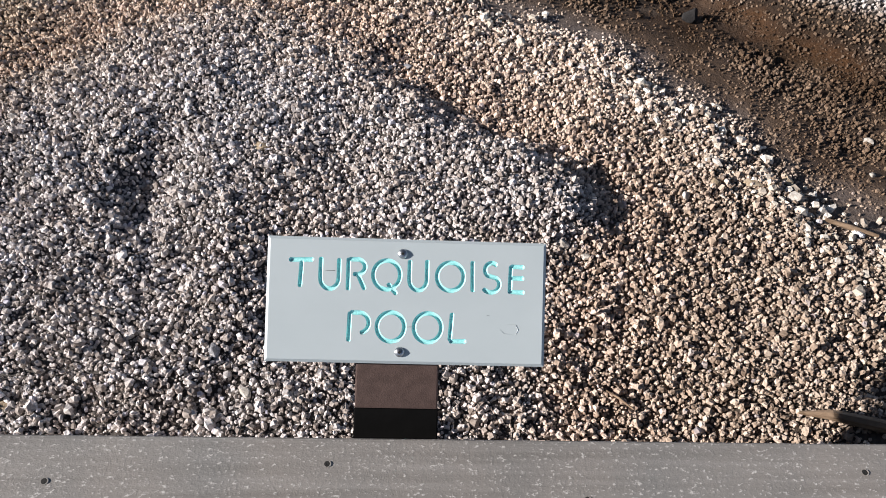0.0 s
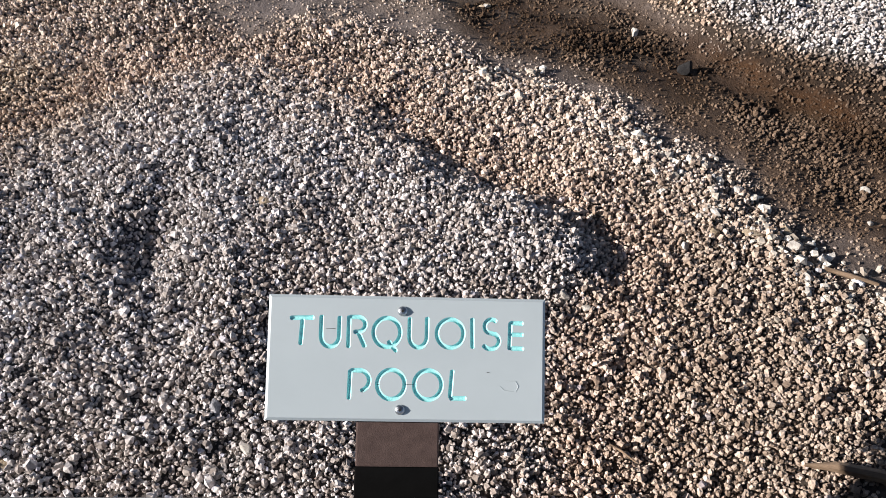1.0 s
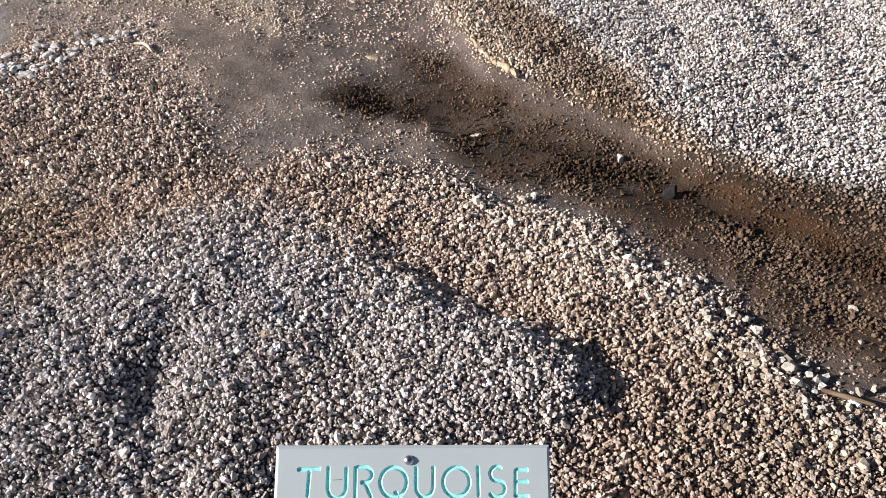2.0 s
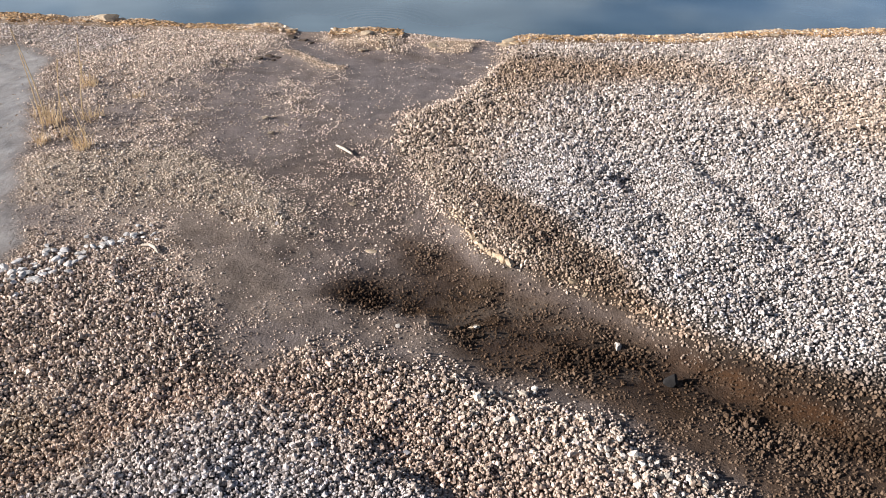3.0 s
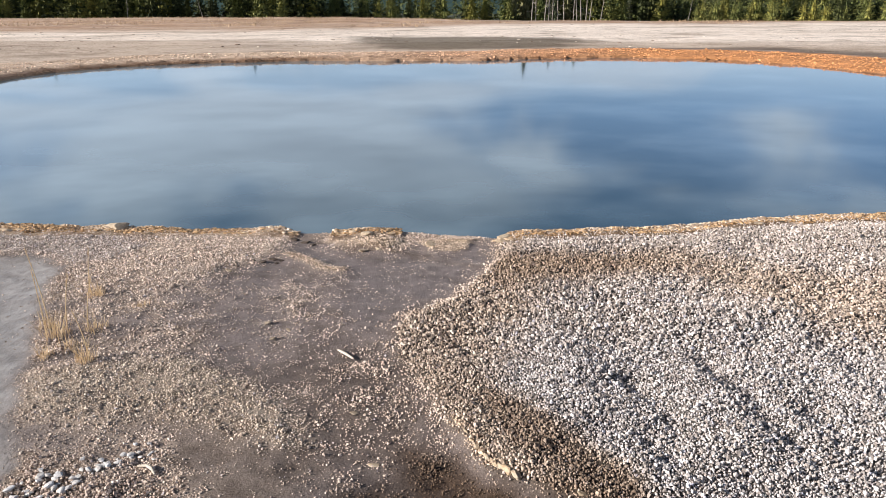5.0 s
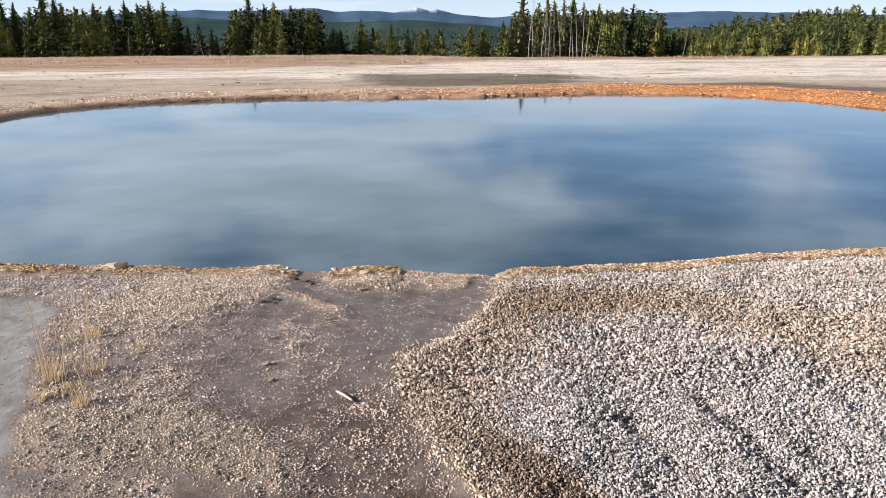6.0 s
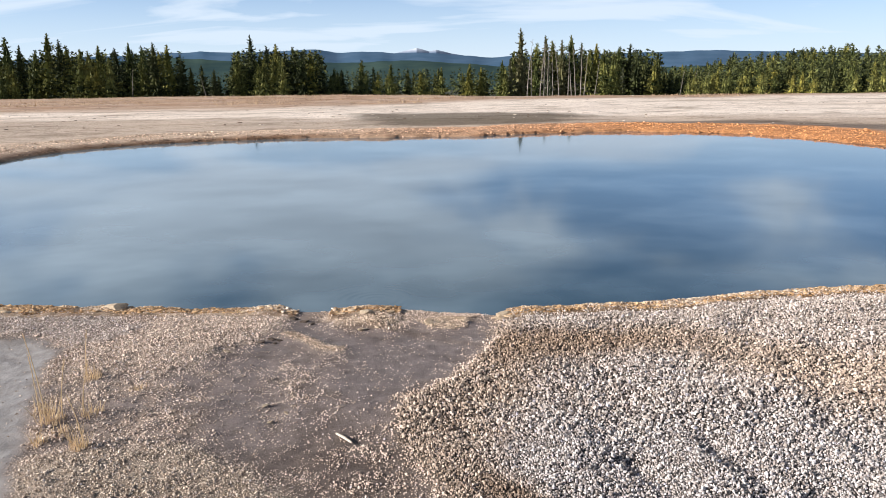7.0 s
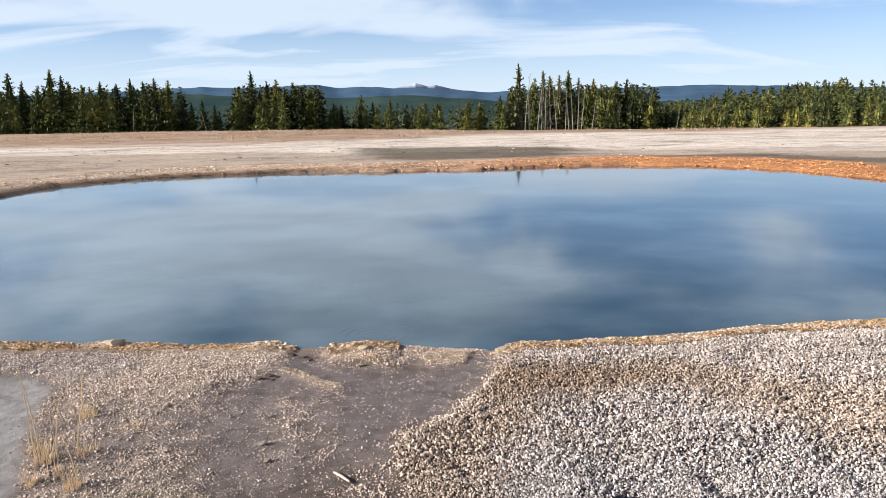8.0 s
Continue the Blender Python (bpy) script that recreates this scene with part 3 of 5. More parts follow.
    zn = zn + (0.012 * fbm(x * 6, y * 6, 34) + 0.007 * fbm(x * 19, y * 19, 36, 2)) * (1 - 0.6 * bare) * (1 - 0.9 * step(silt, -0.1, 0.1))
    zn = zn + 0.022 * isle * (1 + fine) + 0.022 * ridge + 0.024 * spit + 0.016 * (arcs + cream) * (1 + 0.5 * patch)
    zn = zn - 0.04 * np.exp(-(((x + 0.62) / 0.07) ** 2 + ((y - 1.2) / 0.13) ** 2))
    zn = zn - 0.03 * np.exp(-(((x - 1.13) / 0.09) ** 2 + ((y - 4.74) / 0.07) ** 2)) - 0.04 * np.exp(-(((x - 2.36) / 0.06) ** 2 + ((y - 5.0) / 0.06) ** 2))
    for line in FURROWS:
        d = along(x, y, line) + 0.5 * wob2
        zn = zn - 0.026 * np.exp(-(d / 0.085) ** 2) * (0.8 + 0.8 * fbm(x * 5, y * 5, 61))
    edge = np.clip(-pool, 0, 2)
    outlet = np.where(drained(x), 1.0, step(flat, -0.1, 0.06)) * (1 - isle)
    lip = step(-edge + 0.15 * fbm(x * 2.1, y * 2.1, 41), -0.36, -0.26) * (1 - 0.9 * outlet)
    zn = zn * (1 - 0.6 * step(-edge, -0.7, -0.2)) + lip * (0.018 * fbm(x * 5.5, y * 5.5, 35) - 0.004) - 0.03 * outlet * step(-edge, -0.5, 0)

    # colour of the loose grains
    grain = np.tile(TAN, (n, 1)).astype(float)
    grain = blend(grain, np.array((0.58, 0.47, 0.385)), step(patch, -0.1, 0.6) * 0.7)
    grain = blend(grain, np.array((0.34, 0.27, 0.16)), step(0.36 - np.hypot(x + 1.25, (y - 1.68) * 1.4) + rag, -0.12, 0.2) * 0.5)
    grain = blend(grain, np.array((0.43, 0.345, 0.28)), step(x, 0.3, 0.75) * step(-y, -1.85, -1.3) * 0.85)
    grain = blend(grain, GREYWHITE, step(heap + 0.5 * wob2, -0.07 - 0.5 * soft, soft) * (0.85 + 0.3 * patch).clip(0, 1))
    grain = blend(grain, np.array((0.58, 0.45, 0.365)), step(heap, -0.4, -0.06) * step(-heap, -0.04, 0.06) * step(-flat, 0, 0.1) * 0.7)
    grain = blend(grain, np.array((0.52, 0.43, 0.355)) * (1 + 0.06 * step(x, 1.6, 2.6) * step(y, 4.2, 5.0))[:, None], step(bank, -0.03, 0.06))
    grain = blend(grain, np.array((0.35, 0.255, 0.18)), step(bank, 0, 0.1) * step(0.5 - np.hypot((x - 0.95) * 0.55, y - 5.4) + 3 * wob, -0.2, 0.3) * 0.75)
    grain = blend(grain, WHITISH, white * (1 - 0.3 * step(y, 3.6, 4.6)))
    grain = blend(grain, np.array((0.6, 0.42, 0.28)), step(bank, -0.03, 0.02) * step(-bank, -0.1, -0.02) * step(-y, -3.0, -2.5) * step(x, 0.3, 0.5) * 0.6)
    grain = blend(grain, np.array((0.63, 0.53, 0.455)), step(mixed, -0.15, 0.3) * 0.7)
    grain = blend(grain, np.array((0.76, 0.64, 0.545)), cream * 0.9)
    grain = blend(grain, np.array((0.68, 0.595, 0.54)), pebbly)
    grain = blend(grain, np.array((0.62, 0.53, 0.435)), arcs * 0.8)
    grain = blend(grain, np.array((0.68, 0.55, 0.43)), np.maximum(isle, np.maximum(ridge, spit)))
    grain = blend(grain, np.array((0.24, 0.17, 0.12)), damp * 0.65)
    grain = blend(grain, np.array((0.135, 0.086, 0.053)), step(dark + 0.14 * runoff, -0.14, 0.05) * 0.92)
    grain = blend(grain, np.array((0.065, 0.036, 0.018)), black * 0.85)

    # colour of the mud between them
    mud = np.tile(MUD, (n, 1)) * (1.1 + 0.2 * step(y, 2.9, 4.4) - 0.1 * bare)[:, None]
    mud = blend(mud, np.array((0.22, 0.172, 0.135)), step(fbm(x * 1.6 + 0.5 * y, y * 3.4 + x * 1.2, 36), 0.1, 0.6) * 0.6)
    mud = blend(mud, np.array((0.26, 0.213, 0.18)), strip * 0.6)
    mud = blend(mud, np.array((0.12, 0.088, 0.066)), step(0.42 - np.hypot((x + 0.45) * 0.8, (y - 3.45) * 0.6) + 3 * wob, -0.2, 0.3) * 0.55)
    mud = blend(mud, np.array((0.080, 0.050, 0.031)), step(dark + 0.14 * runoff, -0.14, 0.08) * 0.95)
    streaks = fbm(x * 4.2 + y * 2.6, (y - 0.45 * x) * 9, 37)
    mud = blend(mud, BROWN, black * (0.75 + 0.9 * streaks).clip(0, 1))
    mud = blend(mud, np.array((0.15, 0.12, 0.098)), step(dark, 0.0, 0.1) * step(streaks, 0.12, 0.5) * 0.7)
    mud = blend(mud, np.array((0.07, 0.036, 0.010)), step(dark, -0.02, 0.06) * step(fbm(x * 4, y * 4, 73), 0.12, 0.5) * 0.6)
    mud = blend(mud, np.array((0.09, 0.038, 0.010)), step(bank, -0.14, -0.03) * step(-bank, -0.02, 0.03) * step(-y, -2.45, -2.2) * 0.8)
    mud = blend(mud, SILTY * (0.62 + 0.22 * step(y, 4.2, 5.2))[:, None], step(silt, -0.08, 0.1))
    mud = blend(mud, OCHRE, lip * step(fbm(x * 2.5, y * 6, 38), -0.7, -0.1) * 0.9)
    mud = blend(mud, np.array((0.26, 0.15, 0.08)), lip * step(fbm(x * 3.5, y * 9, 43), 0.05, 0.4) * 0.8)

    # how thickly the grains lie
    loose = np.ones(n)
    for value, w in ((0.74 + 0.5 * fine, step(mixed, -0.15, 0.25)), (0.36 + 0.4 * fine, step(flat, -0.1 - 0.2 * step(-x, 0.3, 0.6), 0.08)), (0.26 + 0.4 * fine, strip), (0.1 + 0.2 * fine, bare * (1 - isle)), (0.95, arcs), (1.0, cream),
                     (0.95, pebbly), (0.8, clump * (0.5 + 0.6 * fine).clip(0, 1)), (1.0, np.maximum(isle * 0.8, ridge)), (1.0, step(bank, -0.05 - 0.1 * step(y, 2.6, 3.2), 0.05 + 0.1 * step(y, 2.6, 3.2))), (0.62 + 0.6 * fine, step(dark, -0.06, 0.08)), (0.02, step(silt, -0.06, 0.06))):
        loose = loose + (value - loose) * w
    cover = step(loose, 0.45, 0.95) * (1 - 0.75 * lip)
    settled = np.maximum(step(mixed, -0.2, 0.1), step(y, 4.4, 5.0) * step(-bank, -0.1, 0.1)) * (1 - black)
    # Ground among thick grains is darkened to stand in for shade in the gaps.
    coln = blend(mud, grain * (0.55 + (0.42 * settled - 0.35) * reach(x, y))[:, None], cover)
    wet = np.where(near, 0.25 * step(mixed, -0.1, 0.3) + 0.35 * step(flat, -0.05, 0.1) + 0.35 * bare + 0.3 * step(dark, 0, 0.1) + 0.9 * step(silt, -0.05, 0.08), 0).clip(0, 1) * (1 - cover)

    z = z + np.where(near, zn * (1 - far), 0) + zf * far
    col = np.where(near[:, None], coln, col)
    col = col + (colf - col) * far[:, None]
    # basin of the pool
    depth = step(pool, -0.02, 0.10) * np.where(y > 12, 0.12, 0.16) + 1.1 * step(pool, 0.1, 4.0)
    z = np.where(pool > -0.02, np.where(pool > 0.08, -0.12, z) - depth, z)
    col = blend(col, np.array((0.2, 0.3, 0.28)), step(pool, 0.05, 0.5))
    loose = loose * step(-pool, -0.01, 0.05) * np.where(near, 1 - 0.6 * lip, 1)
    return z, col, wet, loose.clip(0, 1), grain, settled


def spread(a, b, first, growth):
    vals, v, s = [], a, first
    while v < b:
        vals.append(v)
        v += s
        s *= growth
    return vals + [b]


def grid_axis():
    xs = list(np.arange(-3.4, 4.4, 0.036))
    xs = [-v for v in reversed(spread(3.43, 3800, 0.05, 1.058))] + xs + spread(4.43, 3800, 0.05, 1.058)
    ys = [-v for v in reversed(spread(-0.3, 60, 0.08, 1.25))][:-1]
    ys += list(np.arange(0.32, 2.6, 0.026)) + list(np.arange(2.6, 7.15, 0.036)) + spread(7.15, 24, 0.06, 1.06)[:-1]
    ys += list(np.arange(24, 34, 0.22)) + spread(34, 3900, 0.5, 1.045)
    return np.array(sorted(set(xs))), np.array(sorted(set(ys)))


def set_colours(mesh, col, wet=None):
    a = mesh.attributes.new("tint", "FLOAT_COLOR", "POINT")
    a.data.foreach_set("color", np.concatenate([col, np.ones((len(col), 1))], 1).astype(np.float32).ravel())
    if wet is not None:
        a = mesh.attributes.new("wet", "FLOAT", "POINT")
        a.data.foreach_set("value", wet.astype(np.float32))


def mesh_from(name, verts, faces, smooth=False):
    """faces: an array with equal corners in each row."""
    me = bpy.data.meshes.new(name)
    k = faces.shape[1]
    me.vertices.add(len(verts))
    me.vertices.foreach_set("co", np.asarray(verts, np.float32).ravel())
    me.loops.add(faces.size)
    me.loops.foreach_set("vertex_index", faces.astype(np.int32).ravel())
    me.polygons.add(len(faces))
    me.polygons.foreach_set("loop_start", np.arange(0, faces.size, k, dtype=np.int32))
    me.update(calc_edges=True)
    me.polygons.foreach_set("use_smooth", np.full(len(faces), smooth))
    return me


xs, ys = grid_axis()
gx, gy = np.meshgrid(xs, ys)
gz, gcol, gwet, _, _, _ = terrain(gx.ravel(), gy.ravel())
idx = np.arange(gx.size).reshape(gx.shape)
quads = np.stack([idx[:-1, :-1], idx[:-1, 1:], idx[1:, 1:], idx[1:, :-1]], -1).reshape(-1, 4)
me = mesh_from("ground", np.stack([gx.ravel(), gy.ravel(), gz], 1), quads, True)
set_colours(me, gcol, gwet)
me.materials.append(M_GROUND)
tagged(new("ground", me), "pale sinter ground with brown runoff mud round the pool", "ground", kind="structure")


def height(x, y):
    return float(terrain(np.array([float(x)]), np.array([float(y)]))[0][0])


def pool_water():
    bm = bmesh.new()
    c = Vector((0.2, 16.0))
    ring = []
    for px, py in POOL:
        p = Vector((px, py))
        grown = p + (p - c).normalized() * 0.22
        ring.append(bm.verts.new((grown.x, grown.y, WATER_Z)))
    f = bm.faces.new(ring)
    low = [bm.verts.new((v.co.x, v.co.y, WATER_Z - 0.9)) for v in ring]
    bm.faces.new(list(reversed(low)))
    for i in range(len(ring)):
        j = (i + 1) % len(ring)
        bm.faces.new((ring[j], ring[i], low[i], low[j]))
    bmesh.ops.recalc_face_normals(bm, faces=bm.faces)
    me = bpy.data.meshes.new("water")
    bm.to_mesh(me)
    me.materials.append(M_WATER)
    return tagged(new("water", me), "still blue-grey hot spring water reflecting the clouds", "water", kind="structure")


pool_water()


# ---- gravel ----
def base_solid(kind):
    """Vertices and triangles of a rough grain: a broad foot ring and a smaller top ring."""
    low, high = {"cob": (5, 4), "pip": (4, 3)}[kind]
    v = [(math.cos(2 * math.pi * i / low), math.sin(2 * math.pi * i / low), -0.55 + 0.25 * (i % 2)) for i in range(low)]
    v += [(0.68 * math.cos(2 * math.pi * (i + 0.4) / high), 0.68 * math.sin(2 * math.pi * (i + 0.4) / high), 0.62 + 0.16 * (i % 2)) for i in range(high)]
    f, i, j = [], 0, 0
    while i < low or j < high:
        if j >= high or (i < low and (i + 1) / low <= (j + 1) / high):
            f.append((i % low, (i + 1) % low, low + j % high))
            i += 1
        else:
            f.append((i % low, low + (j + 1) % high, low + j % high))
            j += 1
    f += [(low, low + k, low + k + 1) for k in range(1, high - 1)]
    return np.array(v), np.array(f)


def grains(name, label, x, y, z, r, stretch, col, kind, rng, tilt, rise, category="gravel"):
    """Many small grains in one mesh."""
    n = len(x)
    v, f = base_solid(kind)
    pts = np.repeat(v[None], n, 0) * (1 + rng.uniform(-0.25, 0.25, (n, len(v), 1)))
    pts = pts * (r[:, None] * rng.uniform(0.68, 1.25, (n, 3)) * np.array(stretch))[:, None, :]
    a, b = rng.uniform(0, 2 * np.pi, n), rng.normal(0, tilt, n)
    ca, sa, cb, sb = np.cos(a)[:, None], np.sin(a)[:, None], np.cos(b)[:, None], np.sin(b)[:, None]
    px, py, pz = pts[..., 0], pts[..., 1] * cb - pts[..., 2] * sb, pts[..., 1] * sb + pts[..., 2] * cb
    co = np.stack([px * ca - py * sa + x[:, None], px * sa + py * ca + y[:, None], pz + (z + rise * r)[:, None]], -1)
    faces = (f[None] + (np.arange(n) * len(v))[:, None, None]).reshape(-1, 3)
    me = mesh_from(name, co.reshape(-1, 3), faces, False)
    set_colours(me, np.repeat(col, len(v), 0))
    me.materials.append(M_GRAVEL)
    return tagged(new(name, me), label, category, kind="stuff")


def gravel(name, label, x0, x1, y0, y1, spacing, size, kind, seed):
    rng = np.random.default_rng(seed)
    gx, gy = np.meshgrid(np.arange(x0, x1, spacing), np.arange(y0, y1, spacing))
    x = gx.ravel() + rng.uniform(-0.55, 0.55, gx.size) * spacing
    y = gy.ravel() + rng.uniform(-0.55, 0.55, gx.size) * spacing
    sel = rng.uniform(0, 1, len(x)) < reach(x, y)
    x, y = x[sel], y[sel]
    z, _, _, loose, col, settled = terrain(x, y)
    sel = rng.uniform(0, 1, len(x)) < loose + 2.4 * loose * (1 - loose) * fbm(x * 15, y * 15, 66, 2)
    x, y, z, col, loose, settled = x[sel], y[sel], z[sel], col[sel], loose[sel], settled[sel]
    n = len(x)
    full = step(loose, 0.45, 0.95)
    r = size * np.exp(rng.normal(0, 0.34, n).clip(-0.8, 0.75)) * (0.74 + 0.26 * full) * (1 - 0.1 * settled)
    rise = rng.uniform(-0.2, 0.5, n) + rng.uniform(-0.1, 1.2, n) * full * (1 - 0.75 * settled) - 0.25 * settled
    return grains(name, label, x, y, z, r, (1, 0.9, 1.1), col, kind, rng, 0.4, rise)


gravel("gravel", "loose grey and white sinter gravel heaped by the boardwalk", -2.3, 2.3, 0.5, 2.0, 0.0083, 0.0048, "cob", 11)
gravel("gravel", "tan and white sinter gravel on the flats and the bank", -4.6, 4.6, 2.0, 3.9, 0.0102, 0.0051, "pip", 12)
gravel("gravel", "pale sinter gravel along the pool shore", -4.9, 4.9, 3.9, 7.1, 0.0134, 0.0066, "pip", 13)


def chips():
    """Flat white chips strewn along the gravel edge of the channel."""
    rng = np.random.default_rng(77)
    line = [(0.15, 2.08), (0.45, 1.92), (0.7, 1.78), (0.85, 1.6), (1.0, 1.47), (1.15, 1.33), (1.25, 1.2)]
    k = rng.uniform(0, len(line) - 1, 280) ** 1.0
    i = k.astype(int)
    a, b = np.array(line)[i], np.array(line)[i + 1]
    p = a + (b - a) * (k - i)[:, None] + rng.normal(0, 0.055, (len(k), 2)) - np.abs(rng.normal(0, 0.06, (len(k), 1))) * np.array((0.75, 0.65))
    z = terrain(p[:, 0], p[:, 1])[0]
    n = len(k)
    r = 0.0078 * np.exp(rng.normal(0, 0.4, n).clip(-0.7, 0.9))
    return grains("sinter_chips", "pale sinter chips strewn along the channel edge", p[:, 0], p[:, 1], z + 0.005, r, (1.2, 1, 0.6), np.tile(np.array((0.7, 0.65, 0.58)), (n, 1)), "cob", rng, 0.5, np.full(n, 0.35))


chips()


def rim_lumps():
    """Coarse orange lumps that make up the far rim of the pool."""
    rng = np.random.default_rng(31)
    x, y = rng.uniform(-17, 18, 130000), rng.uniform(15, 34, 130000)
    d = -inside(x, y, POOL)
    sel = (d > -0.1) & (d < 2.9) & (rng.uniform(0, 1, len(x)) < 0.75)
    x, y = x[sel], y[sel]
    z, col, _, _, _, _ = terrain(x, y)
    n = len(x)
    r = 0.014 * np.exp(rng.normal(0, 0.45, n))
    return grains("rim_crust", "lumpy orange mineral crust along the far pool rim", x, y, z, r, (1.2, 1.0, 0.7), col * 1.25, "pip", rng, 0.3, np.full(n, 0.2), "crust")


rim_lumps()


def shore_lumps():
    """Knobbly tan and whitish crust that makes the near edge of the pool."""
    rng = np.random.default_rng(53)
    x, y = rng.uniform(-5.2, 5.2, 110000), rng.uniform(5.9, 8.0, 110000)
    z = terrain(x, y)[0]
    d = -inside(x, y, POOL)
    flat = inside(x, y, FLAT)
    width = 0.2 + 0.16 * fbm(x * 2.1, y * 2.1, 41)
    sel = (d > -0.1) & (d < width) & (z > WATER_Z - 0.02) & (flat < -0.04) & ~drained(x)
    x, y, z, d = x[sel], y[sel], z[sel], d[sel]
    n = len(x)
    r = 0.006 * np.exp(rng.normal(0, 0.45, n).clip(-0.9, 1.1))
    tone = fbm(x * 3.0, y * 8.0, 45)
    c = blend(np.tile(np.array((0.56, 0.37, 0.20)), (n, 1)), np.array((0.78, 0.66, 0.53)), step(tone + 0.35 * rng.uniform(-1, 1, n) + 2.2 * (0.1 - d), 0.0, 0.7))
    c = blend(c, np.array((0.27, 0.15, 0.07)), step(fbm(x * 2.2, y * 7.0, 46) + 3.0 * (d - 0.12), 0.0, 0.4) * 0.85)
    return grains("shore_crust", "knobbly tan and whitish mineral crust along the near shore", x, y, z, r, (1.7, 1.2, 0.5), c, "pip", rng, 0.3, np.full(n, 0.2), "crust")


shore_lumps()


# ---- helpers for things ----
def part(name, bm, mat, parent, label=""):
    me = bpy.data.meshes.new(name)
    bm.to_mesh(me)
    bm.free()
    me.materials.append(mat)
    ob = new(name, me)
    ob.parent = parent
    if label:
        ob["label"] = label
    return ob


def box(sx, sy, sz, bevel=0.0, segs=2, at=(0, 0, 0)):
    bm = bmesh.new()
    bmesh.ops.create_cube(bm, size=1, matrix=Matrix.Translation(at) @ Matrix.Diagonal((sx, sy, sz, 1)))
    if bevel:
        bmesh.ops.bevel(bm, geom=bm.edges[:], offset=bevel, segments=segs, profile=0.6, affect="EDGES")
    return bm


def tube(bm, pts, radii, sides=8, closed=False):
    """A tube along points with the given radii, its ends closed."""
    pts = [Vector(p) for p in pts]
    rings = []
    n = len(pts)
    for i, p in enumerate(pts):
        if closed:
            d = pts[(i + 1) % n] - pts[i - 1]
        else:
            d = pts[min(i + 1, n - 1)] - pts[max(i - 1, 0)]
        d.normalize()
        side = d.cross(Vector((0, 0, 1)) if abs(d.z) < 0.95 else Vector((1, 0, 0))).normalized()
        upv = side.cross(d)
        rings.append([bm.verts.new(p + (side * math.cos(a) + upv * math.sin(a)) * radii[i]) for a in (2 * math.pi * k / sides for k in range(sides))])
    for i in range(n if closed else n - 1):
        a, b = rings[i], rings[(i + 1) % n]
        for k in range(sides):
            j = (k + 1) % sides
            bm.faces.new((a[k], a[j], b[j], b[k]))
    if not closed:
        bm.faces.new(list(reversed(rings[0])))
        bm.faces.new(rings[-1])
    return bm


# ---- boardwalk edge, sign ----
RAIL = pose(0, 0.4449, 0.1, 0, 0, 4.3)


def boardwalk():
    deck = tagged(new("boardwalk"), "grey recycled lumber boardwalk deck beside the pool", "boardwalk", kind="structure")
    deck.matrix_world = RAIL
    k = 0
    x = -3.3
    while x < 3.6:
        b = part("board", box(0.136, 1.9, 0.038, 0.004), M_DECK, deck)
        b.location = (x, -1.0, 0.2 - 0.019 + 0.001 * math.sin(k * 2.3))
        x += 0.143
        k += 1
    for y in (-0.13, -1.0, -1.85):
        beam = part("beam", box(6.9, 0.09, 0.19, 0.004), M_DECK, deck)
        beam.location = (0.1, y, 0.065)
    return deck


def toe_rail():
    rail = tagged(new("toe_rail"), "weathered grey plastic lumber curb rail edging the boardwalk", "rail")
    rail.matrix_world = RAIL
    bm = box(6.8, 0.15, 0.1, 0.007, 3, (0.1, -0.075, 0.30))
    part("curb_timber", bm, M_RAIL, rail)
    for x in (-2.2, -0.75, 0.85, 2.3):
        part("spacer_block", box(0.16, 0.13, 0.05, 0.004, 2, (x, -0.077, 0.2265)), M_DECK, rail)
    for x, y in ((-0.42, -0.068), (-0.035, -0.04), (0.335, -0.088), (0.755, -0.045)):
        # flat near-black disc puts the shade inside a nail hole into colour
        bm = bmesh.new()
        bmesh.ops.create_cone(bm, segments=12, radius1=0.0042, radius2=0.0042, depth=0.003, cap_ends=True, matrix=Matrix.Translation((x, y, 0.3492)))
        part("nail_hole_shade", bm, M_CRACK_HOLE_SHADE, rail, "near-black disc for the shaded inside of a nail hole")
        bm = bmesh.new()
        tube(bm, [(x + 0.0055 * math.cos(a), y + 0.0048 * math.sin(a), 0.3502) for a in (-1.2, -0.6, 0, 0.6, 1.2)], [0.0006, 0.0011, 0.0013, 0.0011, 0.0006], 6)
        part("burr", bm, M_RAIL, rail)
    return rail


def arc(cx, cy, rx, ry, a0, a1, n=16):
    return [(cx + rx * math.cos(radians(a0 + (a1 - a0) * i / n)), cy + ry * math.sin(radians(a0 + (a1 - a0) * i / n))) for i in range(n + 1)]


